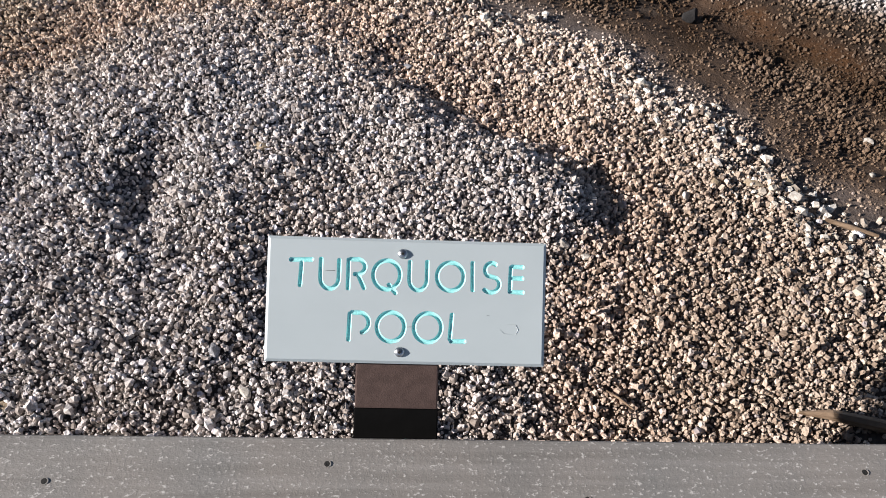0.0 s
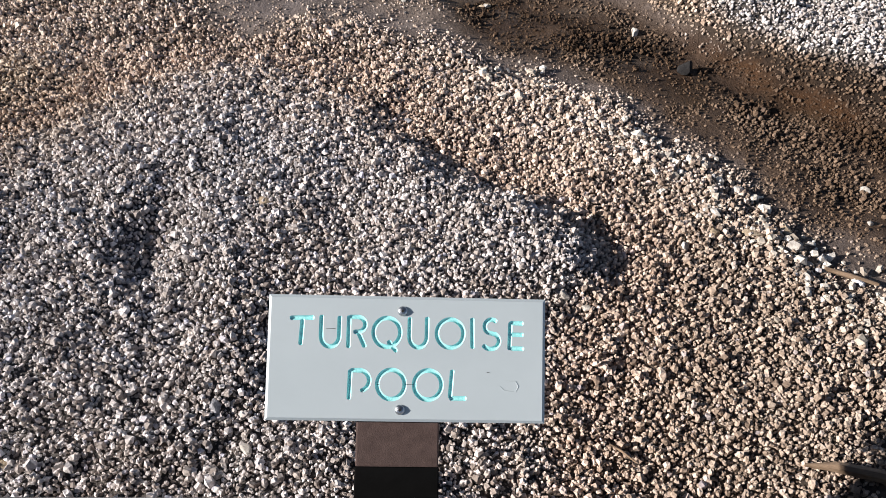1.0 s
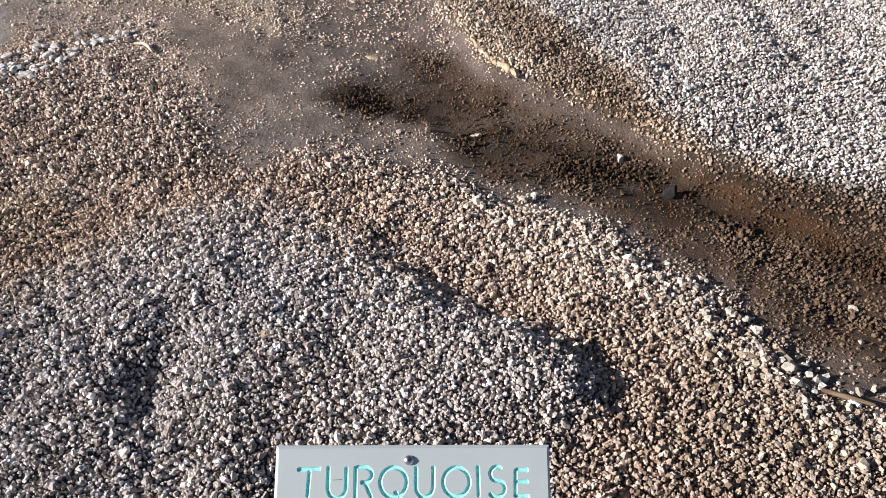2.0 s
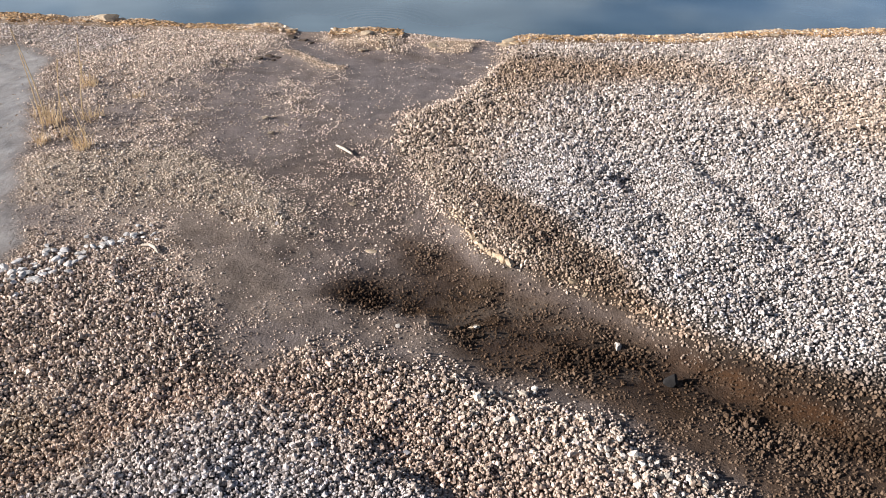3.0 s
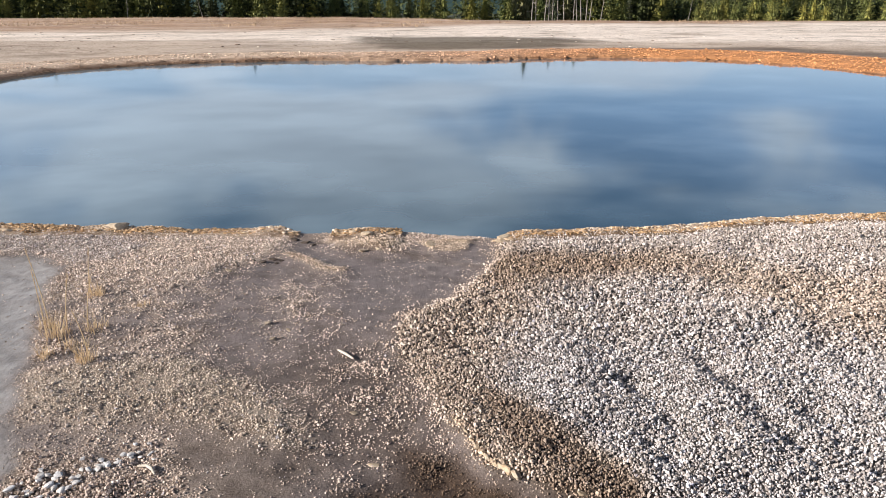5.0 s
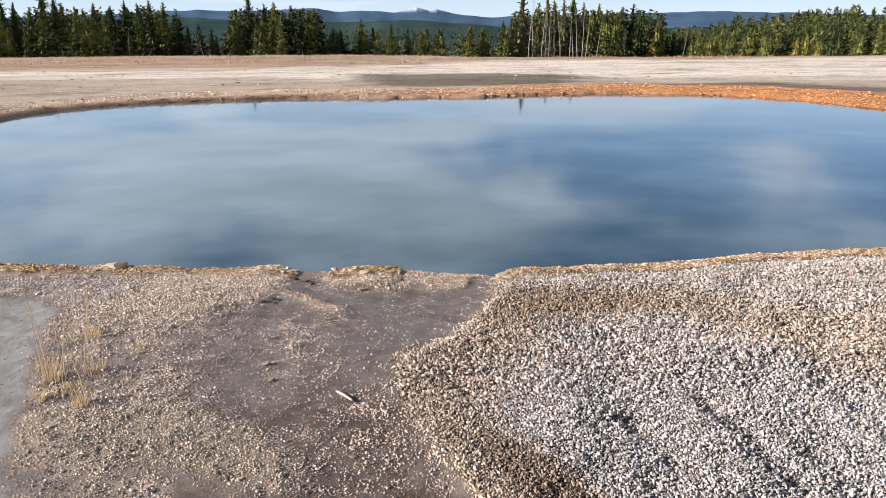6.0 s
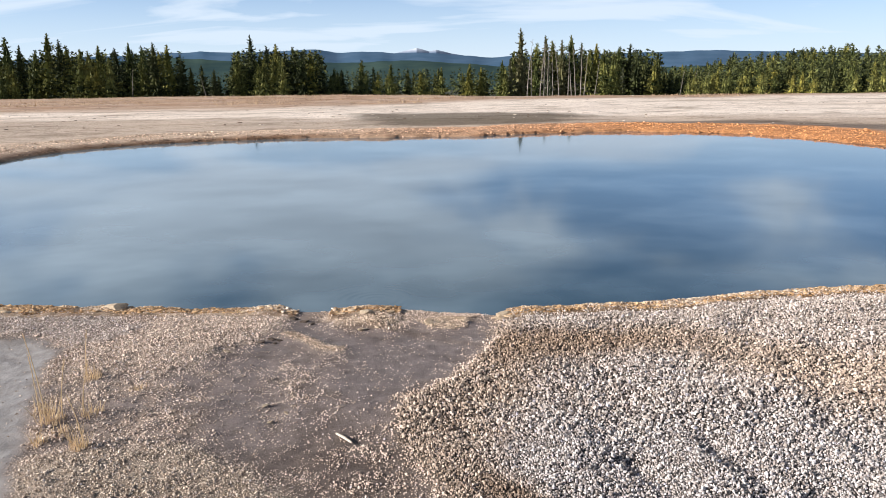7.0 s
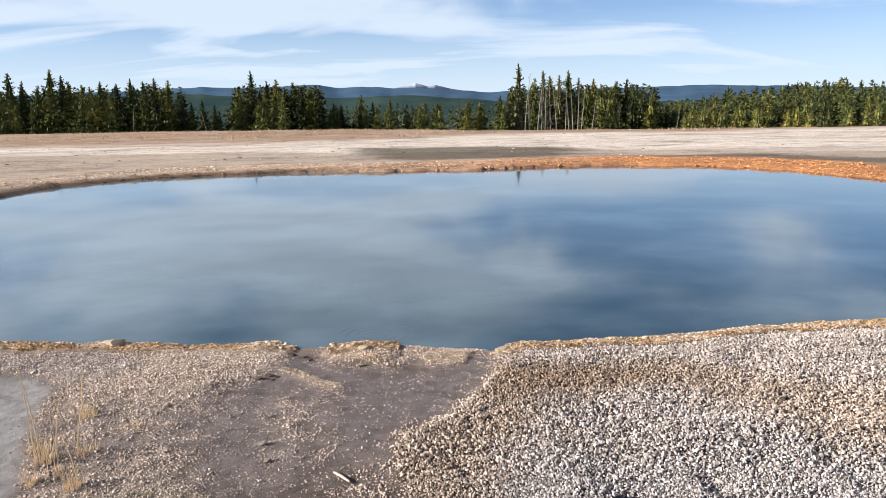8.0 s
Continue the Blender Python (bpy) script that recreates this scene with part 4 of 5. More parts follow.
def letter_strokes():
    """Centre lines of the routed letters, in millimetres on the board."""
    s = []
    s.append(([(-174, 58), (-142, 59)], False))
    s.append(([(-157, 57), (-159, 20)], False))
    s.append(([(-129, 61), (-129, 32)] + arc(-115.5, 32, 13.5, 15.5, 180, 360)[1:] + [(-102, 60)], False))
    s.append(([(-88, 17), (-88, 61)], False))
    s.append(([(-86, 61), (-75, 61)] + arc(-75, 50, 11.5, 11, 90, -90)[1:] + [(-79, 39)], False))
    s.append(([(-74, 39), (-64, 18)], False))
    s.append((arc(-31, 39, 20, 21.5, 0, 360, 36)[:-1], True))
    s.append(([(-28, 25), (-17, 12)], False))
    s.append(([(3, 60), (3, 33)] + arc(16, 33, 13, 15.5, 180, 360)[1:] + [(29, 61)], False))
    s.append((arc(64, 39, 20, 21, 0, 360, 36)[:-1], True))
    s.append(([(97, 61), (98, 19)], False))
    s.append((arc(126, 50.5, 10, 10.5, 50, 235, 12) + arc(125, 29, 13, 12, 55, -140, 14), False))
    s.append(([(155, 56), (154, 18)], False))
    s.append(([(156, 56.5), (173, 56)], False))
    s.append(([(156, 18.5), (174, 18)], False))
    s.append(([(155.5, 39), (173, 39)], False))
    s.append(([(-85, -59), (-84, -19)], False))
    s.append(([(-82, -18), (-70, -18)] + arc(-70, -33, 14.5, 15, 90, -75)[1:], False))
    s.append((arc(-23, -38, 20.5, 21.5, 0, 360, 36)[:-1], True))
    s.append((arc(32, -38, 20.5, 21.5, 0, 360, 36)[:-1], True))
    s.append(([(68, -17), (65.5, -55)], False))
    s.append(([(66.5, -57.3), (88, -57)], False))
    return s


def resample(pts, closed, gap=2.4):
    out = []
    loop = pts + pts[:1] if closed else pts
    for (x0, y0), (x1, y1) in zip(loop, loop[1:]):
        n = max(1, round(math.hypot(x1 - x0, y1 - y0) / gap))
        out += [(x0 + (x1 - x0) * i / n, y0 + (y1 - y0) * i / n) for i in range(n)]
    return out if closed else out + [pts[-1]]


def sign_board_mesh():
    """A chamfered board with the letters cut into it as round grooves."""
    w, h, t, c = 0.417, 0.186, 0.019, 0.0045
    bm = bmesh.new()
    rings = [[bm.verts.new((sx * (w / 2 - i), sy * (h / 2 - i), z)) for sx, sy in ((-1, -1), (1, -1), (1, 1), (-1, 1))]
             for i, z in ((0.001, -t), (0, -t + 0.001), (0, -c), (c, 0))]
    for a, b in zip(rings, rings[1:]):
        for k in range(4):
            j = (k + 1) % 4
            bm.faces.new((a[k], a[j], b[j], b[k]))
    bm.faces.new(list(reversed(rings[0])))
    bm.faces.new(rings[-1])
    bmesh.ops.recalc_face_normals(bm, faces=bm.faces)
    me = bpy.data.meshes.new("board")
    bm.to_mesh(me)
    bm.free()
    me.materials.append(M_SIGN)
    me.materials.append(M_TURQ)
    body = bpy.data.objects.new("board_blank", me)
    scene.collection.objects.link(body)
    cutters = []
    for pts, closed in letter_strokes():
        line = resample(pts, closed)
        bm = bmesh.new()
        r = 0.0036
        if closed:
            tube(bm, [(x / 1000, y / 1000, 0.0006) for x, y in line], [r] * len(line), 10, True)
        else:
            (xa, ya), (xb, yb) = line[0], line[1]
            (xc, yc), (xd, yd) = line[-2], line[-1]
            d0, d1 = Vector((xa - xb, ya - yb)).normalized(), Vector((xd - xc, yd - yc)).normalized()
            line = [(xa + d0.x * 2.2, ya + d0.y * 2.2)] + line + [(xd + d1.x * 2.2, yd + d1.y * 2.2)]
            tube(bm, [(x / 1000, y / 1000, 0.0006) for x, y in line], [r * 0.6] + [r] * (len(line) - 2) + [r * 0.6], 10)
        bmesh.ops.recalc_face_normals(bm, faces=bm.faces)
        cm = bpy.data.meshes.new("groove")
        bm.to_mesh(cm)
        bm.free()
        cm.materials.append(M_SIGN)
        cm.materials.append(M_TURQ)
        cm.polygons.foreach_set("material_index", np.ones(len(cm.polygons), np.int32))
        co = bpy.data.objects.new("groove", cm)
        scene.collection.objects.link(co)
        cutters.append(co)
        mod = body.modifiers.new("cut", "BOOLEAN")
        mod.operation, mod.solver, mod.object = "DIFFERENCE", "EXACT", co
    bpy.context.view_layer.update()
    done = bpy.data.meshes.new_from_object(body.evaluated_get(bpy.context.evaluated_depsgraph_get()))
    for o in cutters + [body]:
        bpy.data.objects.remove(o)
    done.name = "board"
    return done


def pool_sign():
    sign = tagged(new("name_sign"), "grey wooden sign with turquoise letters TURQUOISE POOL on brown plank", "sign")
    sign.matrix_world = pose(0.0599, 0.6236, 0.0, 0, 0, 4.0)
    face = pose(0, 0, 0.547, 33, 0, 0)
    board = new("board", sign_board_mesh())
    board.parent = sign
    board.matrix_local = face
    board["label"] = "pale grey painted board with routed turquoise lettering"
    # sloping plank behind the board; near-black block for its shaded end, at the rail
    under = face @ pose(-0.0115, -0.0, -0.0192)
    plank = part("plank", box(0.125, 0.251, 0.032, 0.0025, 2, (0, -0.0365, -0.016)), M_POST, sign, "dark brown stained timber plank")
    plank.matrix_local = under
    shaded_end = part("shaded_end", box(0.127, 0.0515, 0.03, 0.002, 2, (0, -0.1884, -0.0166)), M_SHADED_END, sign, "near-black stand-in for the shaded lower end of the plank")
    shaded_end.matrix_local = under
    part("added_plate", box(0.127, 0.006, 0.09, 0.001, 1, (-0.0115, -0.1655, 0.377)), M_SHADED_END, sign, "added near-black plate below the shaded plank end, against the rail")
    for cx, cy, cw in ((0.0045, -0.0375, 0.012), (-0.0425, -0.0385, 0.004), (-0.115, 0.043, 0.014), (0.122, -0.018, 0.004)):
        crack = part("crack", box(cw, 0.0006, 0.0004), M_CRACK_HOLE_SHADE, board, "fine dark crack in the paint")
        crack.matrix_local = pose(cx, cy, 0.0001, 0, 0, 3)
    for pts in ([(150, -30), (164, -31), (168, -38), (164, -46)], [(140, -38), (146, -44), (160, -46)], [(-66, -50), (-58, -46)]):
        part("scuff", tube(bmesh.new(), [(x / 1000, y / 1000, 0.0001) for x, y in pts], [0.0003] + [0.0006] * (len(pts) - 2) + [0.0003], 5), M_SIGN, board, "raised flake of worn paint")
    for bx, by in ((-0.008, 0.071), (-0.009, -0.075)):
        bm = bmesh.new()
        bmesh.ops.create_uvsphere(bm, u_segments=18, v_segments=10, radius=0.0075)
        for v in bm.verts:
            v.co.z = max(v.co.z, -0.001) * 0.62
        bolt = part("bolt", bm, M_STEEL, sign, "round-headed steel bolt")
        bolt.matrix_local = face @ pose(bx, by, 0.0006)
        # near-black block in place of the shaded recess in the bolt head
        bm = bmesh.new()
        bmesh.ops.create_cone(bm, segments=4, radius1=0.0026, radius2=0.0026, depth=0.0012, cap_ends=True, matrix=Matrix.Translation((0, 0, 0.0045)))
        part("socket_shade", bm, M_CRACK_HOLE_SHADE, bolt)
    return sign


boardwalk()
toe_rail()
pool_sign()


# ---- stones, crust, sticks, dry grass ----
def stone(x, y, size, mat, label, squash=(1.0, 0.8, 0.6), seed=0, name="rock", category="rock", group="loose rocks", sink=0.25, spin=None, rough=0.55):
    rng = random.Random(seed * 7919 + 13)
    bm = bmesh.new()
    bmesh.ops.create_icosphere(bm, subdivisions=3, radius=size / 2)
    off = Vector((rng.uniform(-50, 50), rng.uniform(-50, 50), rng.uniform(-50, 50)))
    planes = [(Vector((rng.uniform(-1, 1), rng.uniform(-1, 1), rng.uniform(-0.3, 1))).normalized(), rng.uniform(0.4, 0.75) * size / 2) for _ in range(11)]
    for v in bm.verts:
        p = v.co.copy()
        v.co *= 1 + rough * 0.5 * noise.noise(p * (3.2 / size) + off) + rough * 0.22 * noise.noise(p * (9 / size) + off)
        for nrm, d in planes:
            k = v.co.dot(nrm) - d
            if k > 0:
                v.co -= nrm * k * 0.95
        v.co = Vector((v.co.x * squash[0], v.co.y * squash[1], v.co.z * squash[2]))
    me = bpy.data.meshes.new(name)
    bm.to_mesh(me)
    bm.free()
    me.materials.append(mat)
    ob = new(name, me)
    z = height(x, y)
    ob.matrix_world = pose(x, y, z + size * squash[2] * (0.5 - sink) , rng.uniform(-12, 12), rng.uniform(-12, 12), rng.uniform(0, 360) if spin is None else spin)
    return tagged(ob, label, category, group)


WHITE_ROCKS = [(1.047, 1.388, 0.062), (1.124, 1.36, 0.048), (0.841, 1.474, 0.045), (0.748, 1.357, 0.036), (0.772, 1.628, 0.036), (1.344, 1.666, 0.04),
               (1.307, 1.52, 0.03), (0.719, 2.346, 0.05), (0.187, 2.449, 0.03), (-0.105, 2.415, 0.03), (0.144, 1.869, 0.03), (0.935, 1.588, 0.04), (1.054, 1.284, 0.045),
               (-0.601, 1.142, 0.034), (0.402, 1.135, 0.04), (0.462, 1.112, 0.032), (-0.265, 0.665, 0.04), (-1.029, 1.386, 0.036), (0.89, 1.73, 0.03), (1.0, 1.45, 0.03)]
for i, (x, y, s) in enumerate(WHITE_ROCKS):
    stone(x, y, s, M_ROCK, "small jagged white sinter rock on the gravel", (1.0, 0.75, 0.7), i)
for i, (x, y, s) in enumerate([(0.827, 1.407, 0.05), (1.046, 1.453, 0.055), (0.942, 1.419, 0.06), (-0.751, 0.606, 0.036), (-0.369, 1.344, 0.045), (0.588, 2.677, 0.045), (0.63, 2.62, 0.035)]):
    stone(x, y, s, M_TANROCK, "flat tan sinter fragment lying on the gravel", (1.1, 0.8, 0.4), 40 + i, "rock")
for i, (x, y, s) in enumerate([(-0.602, 0.775, 0.032), (-0.35, 0.757, 0.04), (-0.223, 1.811, 0.036), (-0.033, 1.749, 0.032), (-0.083, 1.722, 0.028)]):
    stone(x, y, s, M_GREYROCK, "smooth blue-grey pebble among the gravel", (1.1, 0.75, 0.55), 60 + i, "pebble", "pebble", "grey pebbles", rough=0.3)
for i in range(11):
    f = i / 10
    k = min(int(f * 3), 2)
    (xa, ya), (xb, yb) = SPIT[k], SPIT[k + 1]
    g = f * 3 - k
    stone(xa + (xb - xa) * g, ya + (yb - ya) * g, 0.02 + 0.038 * f, M_CRUST if i % 2 else M_TANROCK, "pale crust ridge standing at the channel edge", (1.5, 0.7, 0.5), 80 + i, "crust_ridge", "crust", "crust ridge in the channel", 0.1, -58, 1.0)
stone(0.872, 2.155, 0.062, M_BLACKROCK, "black rock lying in the brown runoff channel", (1.0, 0.8, 0.95), 71, sink=0.1)

rng = random.Random(5)
for i in range(90):
    f = rng.random() ** 1.5
    x, y = -1.70 + 0.45 * f + rng.gauss(0, 0.03 + 0.03 * (1 - f)), 2.60 + 0.42 * f + rng.gauss(0, 0.035 + 0.03 * (1 - f))
    stone(x, y, rng.uniform(0.022, 0.056) * (1 - 0.35 * f), M_PLATE, "thin white sinter plate lying at the silt edge", (1.1, 0.8, 0.3), 100 + i, "sinter_plate", "sinter plate", "broken sinter plates", -0.35)

# crust lumps along the near edge of the pool
rng = random.Random(9)
EDGE = NEAR_SHORE[2:19]
for i in range(46):
    k = rng.uniform(0, len(EDGE) - 1.001)
    a, b = EDGE[int(k)], EDGE[int(k) + 1]
    x, y = a[0] + (b[0] - a[0]) * (k % 1) + rng.gauss(0, 0.02), a[1] + (b[1] - a[1]) * (k % 1) - rng.uniform(0.1, 0.24)
    if drained(x):
        continue
    stone(x, y, rng.uniform(0.03, 0.075), M_CRUST if i % 3 else M_TANROCK, "knobbly orange and tan mineral crust at the pool edge", (1.4, 0.8, 0.45), 200 + i, "mineral_crust", "crust", "crust along the pool edge", 0.3, rng.uniform(-15, 15), 1.2)
for i, (x, y, s) in enumerate([(-2.84, 6.46, 0.2), (0.508, 6.2, 0.12), (-0.08, 5.95, 0.1), (-0.62, 6.2, 0.12)]):
    stone(x, y, s, M_TANROCK, "broken tan crust ledge by the pool outlet", (1.4, 0.8, 0.4), 260 + i, "mineral_crust", "crust", "crust along the pool edge", 0.25, rng.uniform(-15, 15), 1.2)


for i, (x, y, s) in enumerate([(-1.36, 5.57, 0.06), (-1.29, 5.63, 0.07), (-1.22, 5.62, 0.05), (-1.43, 5.6, 0.04), (-1.25, 5.56, 0.04), (-1.12, 6.05, 0.07), (-1.2, 6.12, 0.08), (-1.05, 5.98, 0.05)]):
    stone(x, y, s, M_DARKROCK, "dark wet stone at the pool outlet", (1.3, 0.8, 0.45), 280 + i, "rock", "rock", "wet outlet stones", 0.3, rng.uniform(-15, 15), 0.9)
for i, (x, y, s) in enumerate([(-1.55, 5.36, 0.07), (-0.62, 5.83, 0.09), (-0.5, 5.86, 0.05), (-1.05, 4.41, 0.05), (-0.97, 4.19, 0.05), (-0.27, 2.95, 0.05), (0.18, 2.45, 0.04), (-0.9, 4.3, 0.04), (-0.4, 3.35, 0.04), (-0.1, 3.3, 0.03)]):
    stone(x, y, s, M_TANROCK, "flat pale crust flake on the grey mud", (1.3, 0.8, 0.3), 300 + i, "crust_flake", "crust", "crust flakes on the mud", 0.15, rng.uniform(-30, 30), 0.9)


def stick(pts, radii, mat, label, name="stick"):
    x0, y0 = pts[0][0], pts[0][1]
    z0 = height(x0, y0)
    bm = bmesh.new()
    tube(bm, [(x - x0, y - y0, max(height(x, y) - z0, -0.02) + dz) for x, y, dz in pts], radii, 8)
    for v in bm.verts:
        v.co += Vector((0, 0, 1)) * 0.0015 * noise.noise(v.co * 120)
    me = bpy.data.meshes.new(name)
    bm.to_mesh(me)
    bm.free()
    me.materials.append(mat)
    ob = new(name, me)
    ob.location = (x0, y0, z0)
    return tagged(ob, label, "stick", "fallen sticks")


stick([(-0.565, 4.04, 0.012), (-0.515, 3.98, 0.013), (-0.465, 3.92, 0.012)], [0.006, 0.008, 0.005], M_PALEWOOD, "short bleached stick on the grey mud")
stick([(-1.25, 2.895, 0.01), (-1.208, 2.887, 0.018), (-1.18, 2.865, 0.018), (-1.156, 2.835, 0.01)], [0.005, 0.007, 0.007, 0.004], M_PALEWOOD, "curved bleached twig on tan gravel")
stick([(0.915, 0.75, 0.012), (0.98, 0.745, 0.022), (1.03, 0.74, 0.02), (1.12, 0.727, 0.016), (1.2, 0.71, 0.012)], [0.004, 0.012, 0.014, 0.016, 0.01], M_WOOD, "split brown bark strip beside the boardwalk", "bark_strip")
stick([(1.12, 1.325, 0.012), (1.18, 1.305, 0.016), (1.25, 1.284, 0.012)], [0.006, 0.008, 0.005], M_WOOD, "brown driftwood stick at the channel edge")
stick([(0.492, 0.76, 0.012), (0.518, 0.742, 0.02), (0.545, 0.722, 0.016)], [0.002, 0.003, 0.002], M_WOOD, "thin brown twig on the gravel")


def grass_tuft(x, y, n, tall, wide, label, seed):
    rng = random.Random(seed)
    tuft = tagged(new("grass_tuft"), label, "grass", "dry grass tufts")
    z0 = height(x, y)
    tuft.location = (x, y, z0)
    bm = bmesh.new()
    for i in range(n):
        a, r = rng.uniform(0, 6.283), wide * 0.5 * rng.random() ** 0.7
        bx, by = r * math.cos(a), r * math.sin(a)
        h = tall * (0.15 + 0.7 * rng.random() ** 1.8)
        lean = rng.uniform(0.02, 0.55) * h
        la = a + rng.gauss(0, 0.9)
        pts = [(bx + lean * math.cos(la) * t * t, by + lean * math.sin(la) * t * t, h * t - 0.005) for t in (0, 0.4, 0.75, 1.0)]
        w = rng.uniform(0.0013, 0.0023)
        tube(bm, pts, [w, w * 0.8, w * 0.5, w * 0.15], 3)
    tagged(part("grass", bm, M_STRAW, tuft), kind="stuff")
    return tuft


def grass_stalk(x, y, tall, lean, seed):
    rng = random.Random(seed)
    stalk = tagged(new("grass_stalk"), "tall thin dry grass stalk with a feathery head", "grass", "dry grass stalks")
    stalk.location = (x, y, height(x, y))
    bm = bmesh.new()
    pts = [(lean * t * t, 0.2 * lean * t, tall * t - 0.005) for t in (0, 0.25, 0.5, 0.75, 1.0)]
    tube(bm, pts, [0.0042, 0.004, 0.0034, 0.0026, 0.0016], 5)
    part("stem", bm, M_STRAW, stalk)
    bm = bmesh.new()
    for i in range(16):
        t = 0.8 + 0.2 * i / 16
        p = Vector((lean * t * t, 0.2 * lean * t, tall * t))
        a = rng.uniform(0, 6.283)
        tube(bm, [p, p + Vector((0.008 * math.cos(a), 0.008 * math.sin(a), 0.018))], [0.0012, 0.0004], 3)
    part("seed_head", bm, M_STRAW, stalk)
    return stalk


for i, (x, y, n, tall, wide) in enumerate([(-2.17, 3.93, 46, 0.13, 0.09), (-1.91, 3.86, 80, 0.17, 0.11), (-2.24, 4.2, 70, 0.2, 0.16), (-2.08, 4.05, 46, 0.12, 0.18), (-2.35, 4.34, 40, 0.16, 0.14),
                                           (-2.3, 4.85, 60, 0.14, 0.12), (-1.92, 4.66, 40, 0.08, 0.1), (-2.05, 4.3, 60, 0.12, 0.14)]):
    grass_tuft(x, y, n, tall, wide, "clump of dry straw-coloured grass on wet gravel", 300 + i)
for i, (x, y, tall, lean) in enumerate([(-2.24, 4.15, 0.56, -0.06), (-2.2, 4.25, 0.36, 0.05), (-1.9, 3.88, 0.3, -0.05), (-2.3, 4.2, 0.42, -0.02), (-2.1, 4.3, 0.34, 0.06), (-2.36, 4.9, 0.32, 0.03)]):
    grass_stalk(x, y, tall, lean, 400 + i)


# ---- trees ----
def conifer_parts(tall, seed, wide=0.17, bare=0.12, dense=1.0):
    """Trunk and crown of a narrow conifer, base at the origin."""
    rng = random.Random(seed)
    tb = bmesh.new()
    bend = rng.uniform(-0.02, 0.02) * tall
    spine = [(bend * t * t, 0, tall * t - 0.3) for t in (0, 0.3, 0.6, 0.85, 1.0)]
    tube(tb, spine, [tall * 0.014, tall * 0.012, tall * 0.008, tall * 0.004, 0.01], 7)
    cb = bmesh.new()
    limbs = int(104 * dense)
    for i in range(limbs):
        t = bare + (0.985 - bare) * ((i + rng.random()) / limbs) ** 0.92
        body = (1 - t) ** 0.72 * min(1.0, 0.6 + (t - bare) * 3.0) + 0.03
        limb = tall * wide * body * rng.uniform(0.35, 1.2)
        a = rng.uniform(0, 6.283)
        droop = rng.uniform(-0.28, 0.12) + 0.5 * t
        out = Vector((math.cos(a), math.sin(a), droop)).normalized()
        root = Vector((bend * t * t, 0, tall * t - 0.3))
        if t < 0.75 and i % 3 == 0:
            tube(tb, [root, root + out * limb * 0.7], [tall * 0.0035, tall * 0.0012], 3)
        sprays = max(5, int(30 * body / 0.8))
        for k in range(sprays):
            f = (k + rng.random()) / sprays
            c = root + out * limb * (0.12 + 0.88 * f)
            d = (out * 0.7 + Vector((rng.gauss(0, 0.5), rng.gauss(0, 0.5), rng.gauss(0.45, 0.45)))).normalized()
            size = tall * rng.uniform(0.02, 0.038) * (0.42 + 0.75 * (1 - t))
            side = d.cross(Vector((rng.gauss(0, 0.6), rng.gauss(0, 0.6), 1))).normalized() * size * 0.5
            lift2 = side.cross(d).normalized() * size * 0.2
            v = [cb.verts.new(q) for q in (c - side, c + side, c + d * size * 1.5, c - d * size * 0.5 + lift2)]
            cb.faces.new((v[0], v[3], v[1]))
            cb.faces.new((v[0], v[1], v[2]))
    tiers, sides = 9, 7
    for k in range(tiers):
        t0 = bare + (0.97 - bare) * k / tiers
        t1 = min(0.99, t0 + 0.2)
        rr = tall * wide * 0.5 * ((1 - t0) ** 0.75) * min(1.0, 0.55 + (t0 - bare) * 3)
        ph = rng.uniform(0, 6.283)
        ring = []
        for j in range(sides * 2):
            a = ph + j * math.pi / sides
            q = rr * (rng.uniform(0.8, 1.25) if j % 2 else rng.uniform(0.3, 0.5))
            ring.append(cb.verts.new((q * math.cos(a) + bend * t0 * t0, q * math.sin(a), tall * t0 - 0.3 + rng.uniform(-0.02, 0.02) * tall)))
        tip = cb.verts.new((bend * t1 * t1, 0, tall * t1 - 0.3))
        for j in range(sides * 2):
            cb.faces.new((ring[j], ring[(j + 1) % (sides * 2)], tip))
    return tb, cb


def snag_parts(tall, seed):
    rng = random.Random(seed)
    tb = bmesh.new()
    bend = 0.09 * tall
    tube(tb, [(bend * t * t, 0, tall * t - 0.3) for t in (0, 0.3, 0.6, 0.85, 1.0)], [tall * 0.010, tall * 0.0085, tall * 0.006, tall * 0.003, 0.015], 7)
    bb = []
    for i in range(16):
        bb.append(bmesh.new())
        t = rng.uniform(0.25, 0.98)
        a = rng.uniform(0, 6.283)
        r = tall * 0.09 * (1.1 - t) + 0.15
        tube(bb[-1], [(bend * t * t, 0, tall * t), (bend * t * t + r * math.cos(a), r * math.sin(a), tall * t + rng.uniform(-0.3, 0.4))], [0.035, 0.008], 4)
    return tb, bb


STOCK = {}


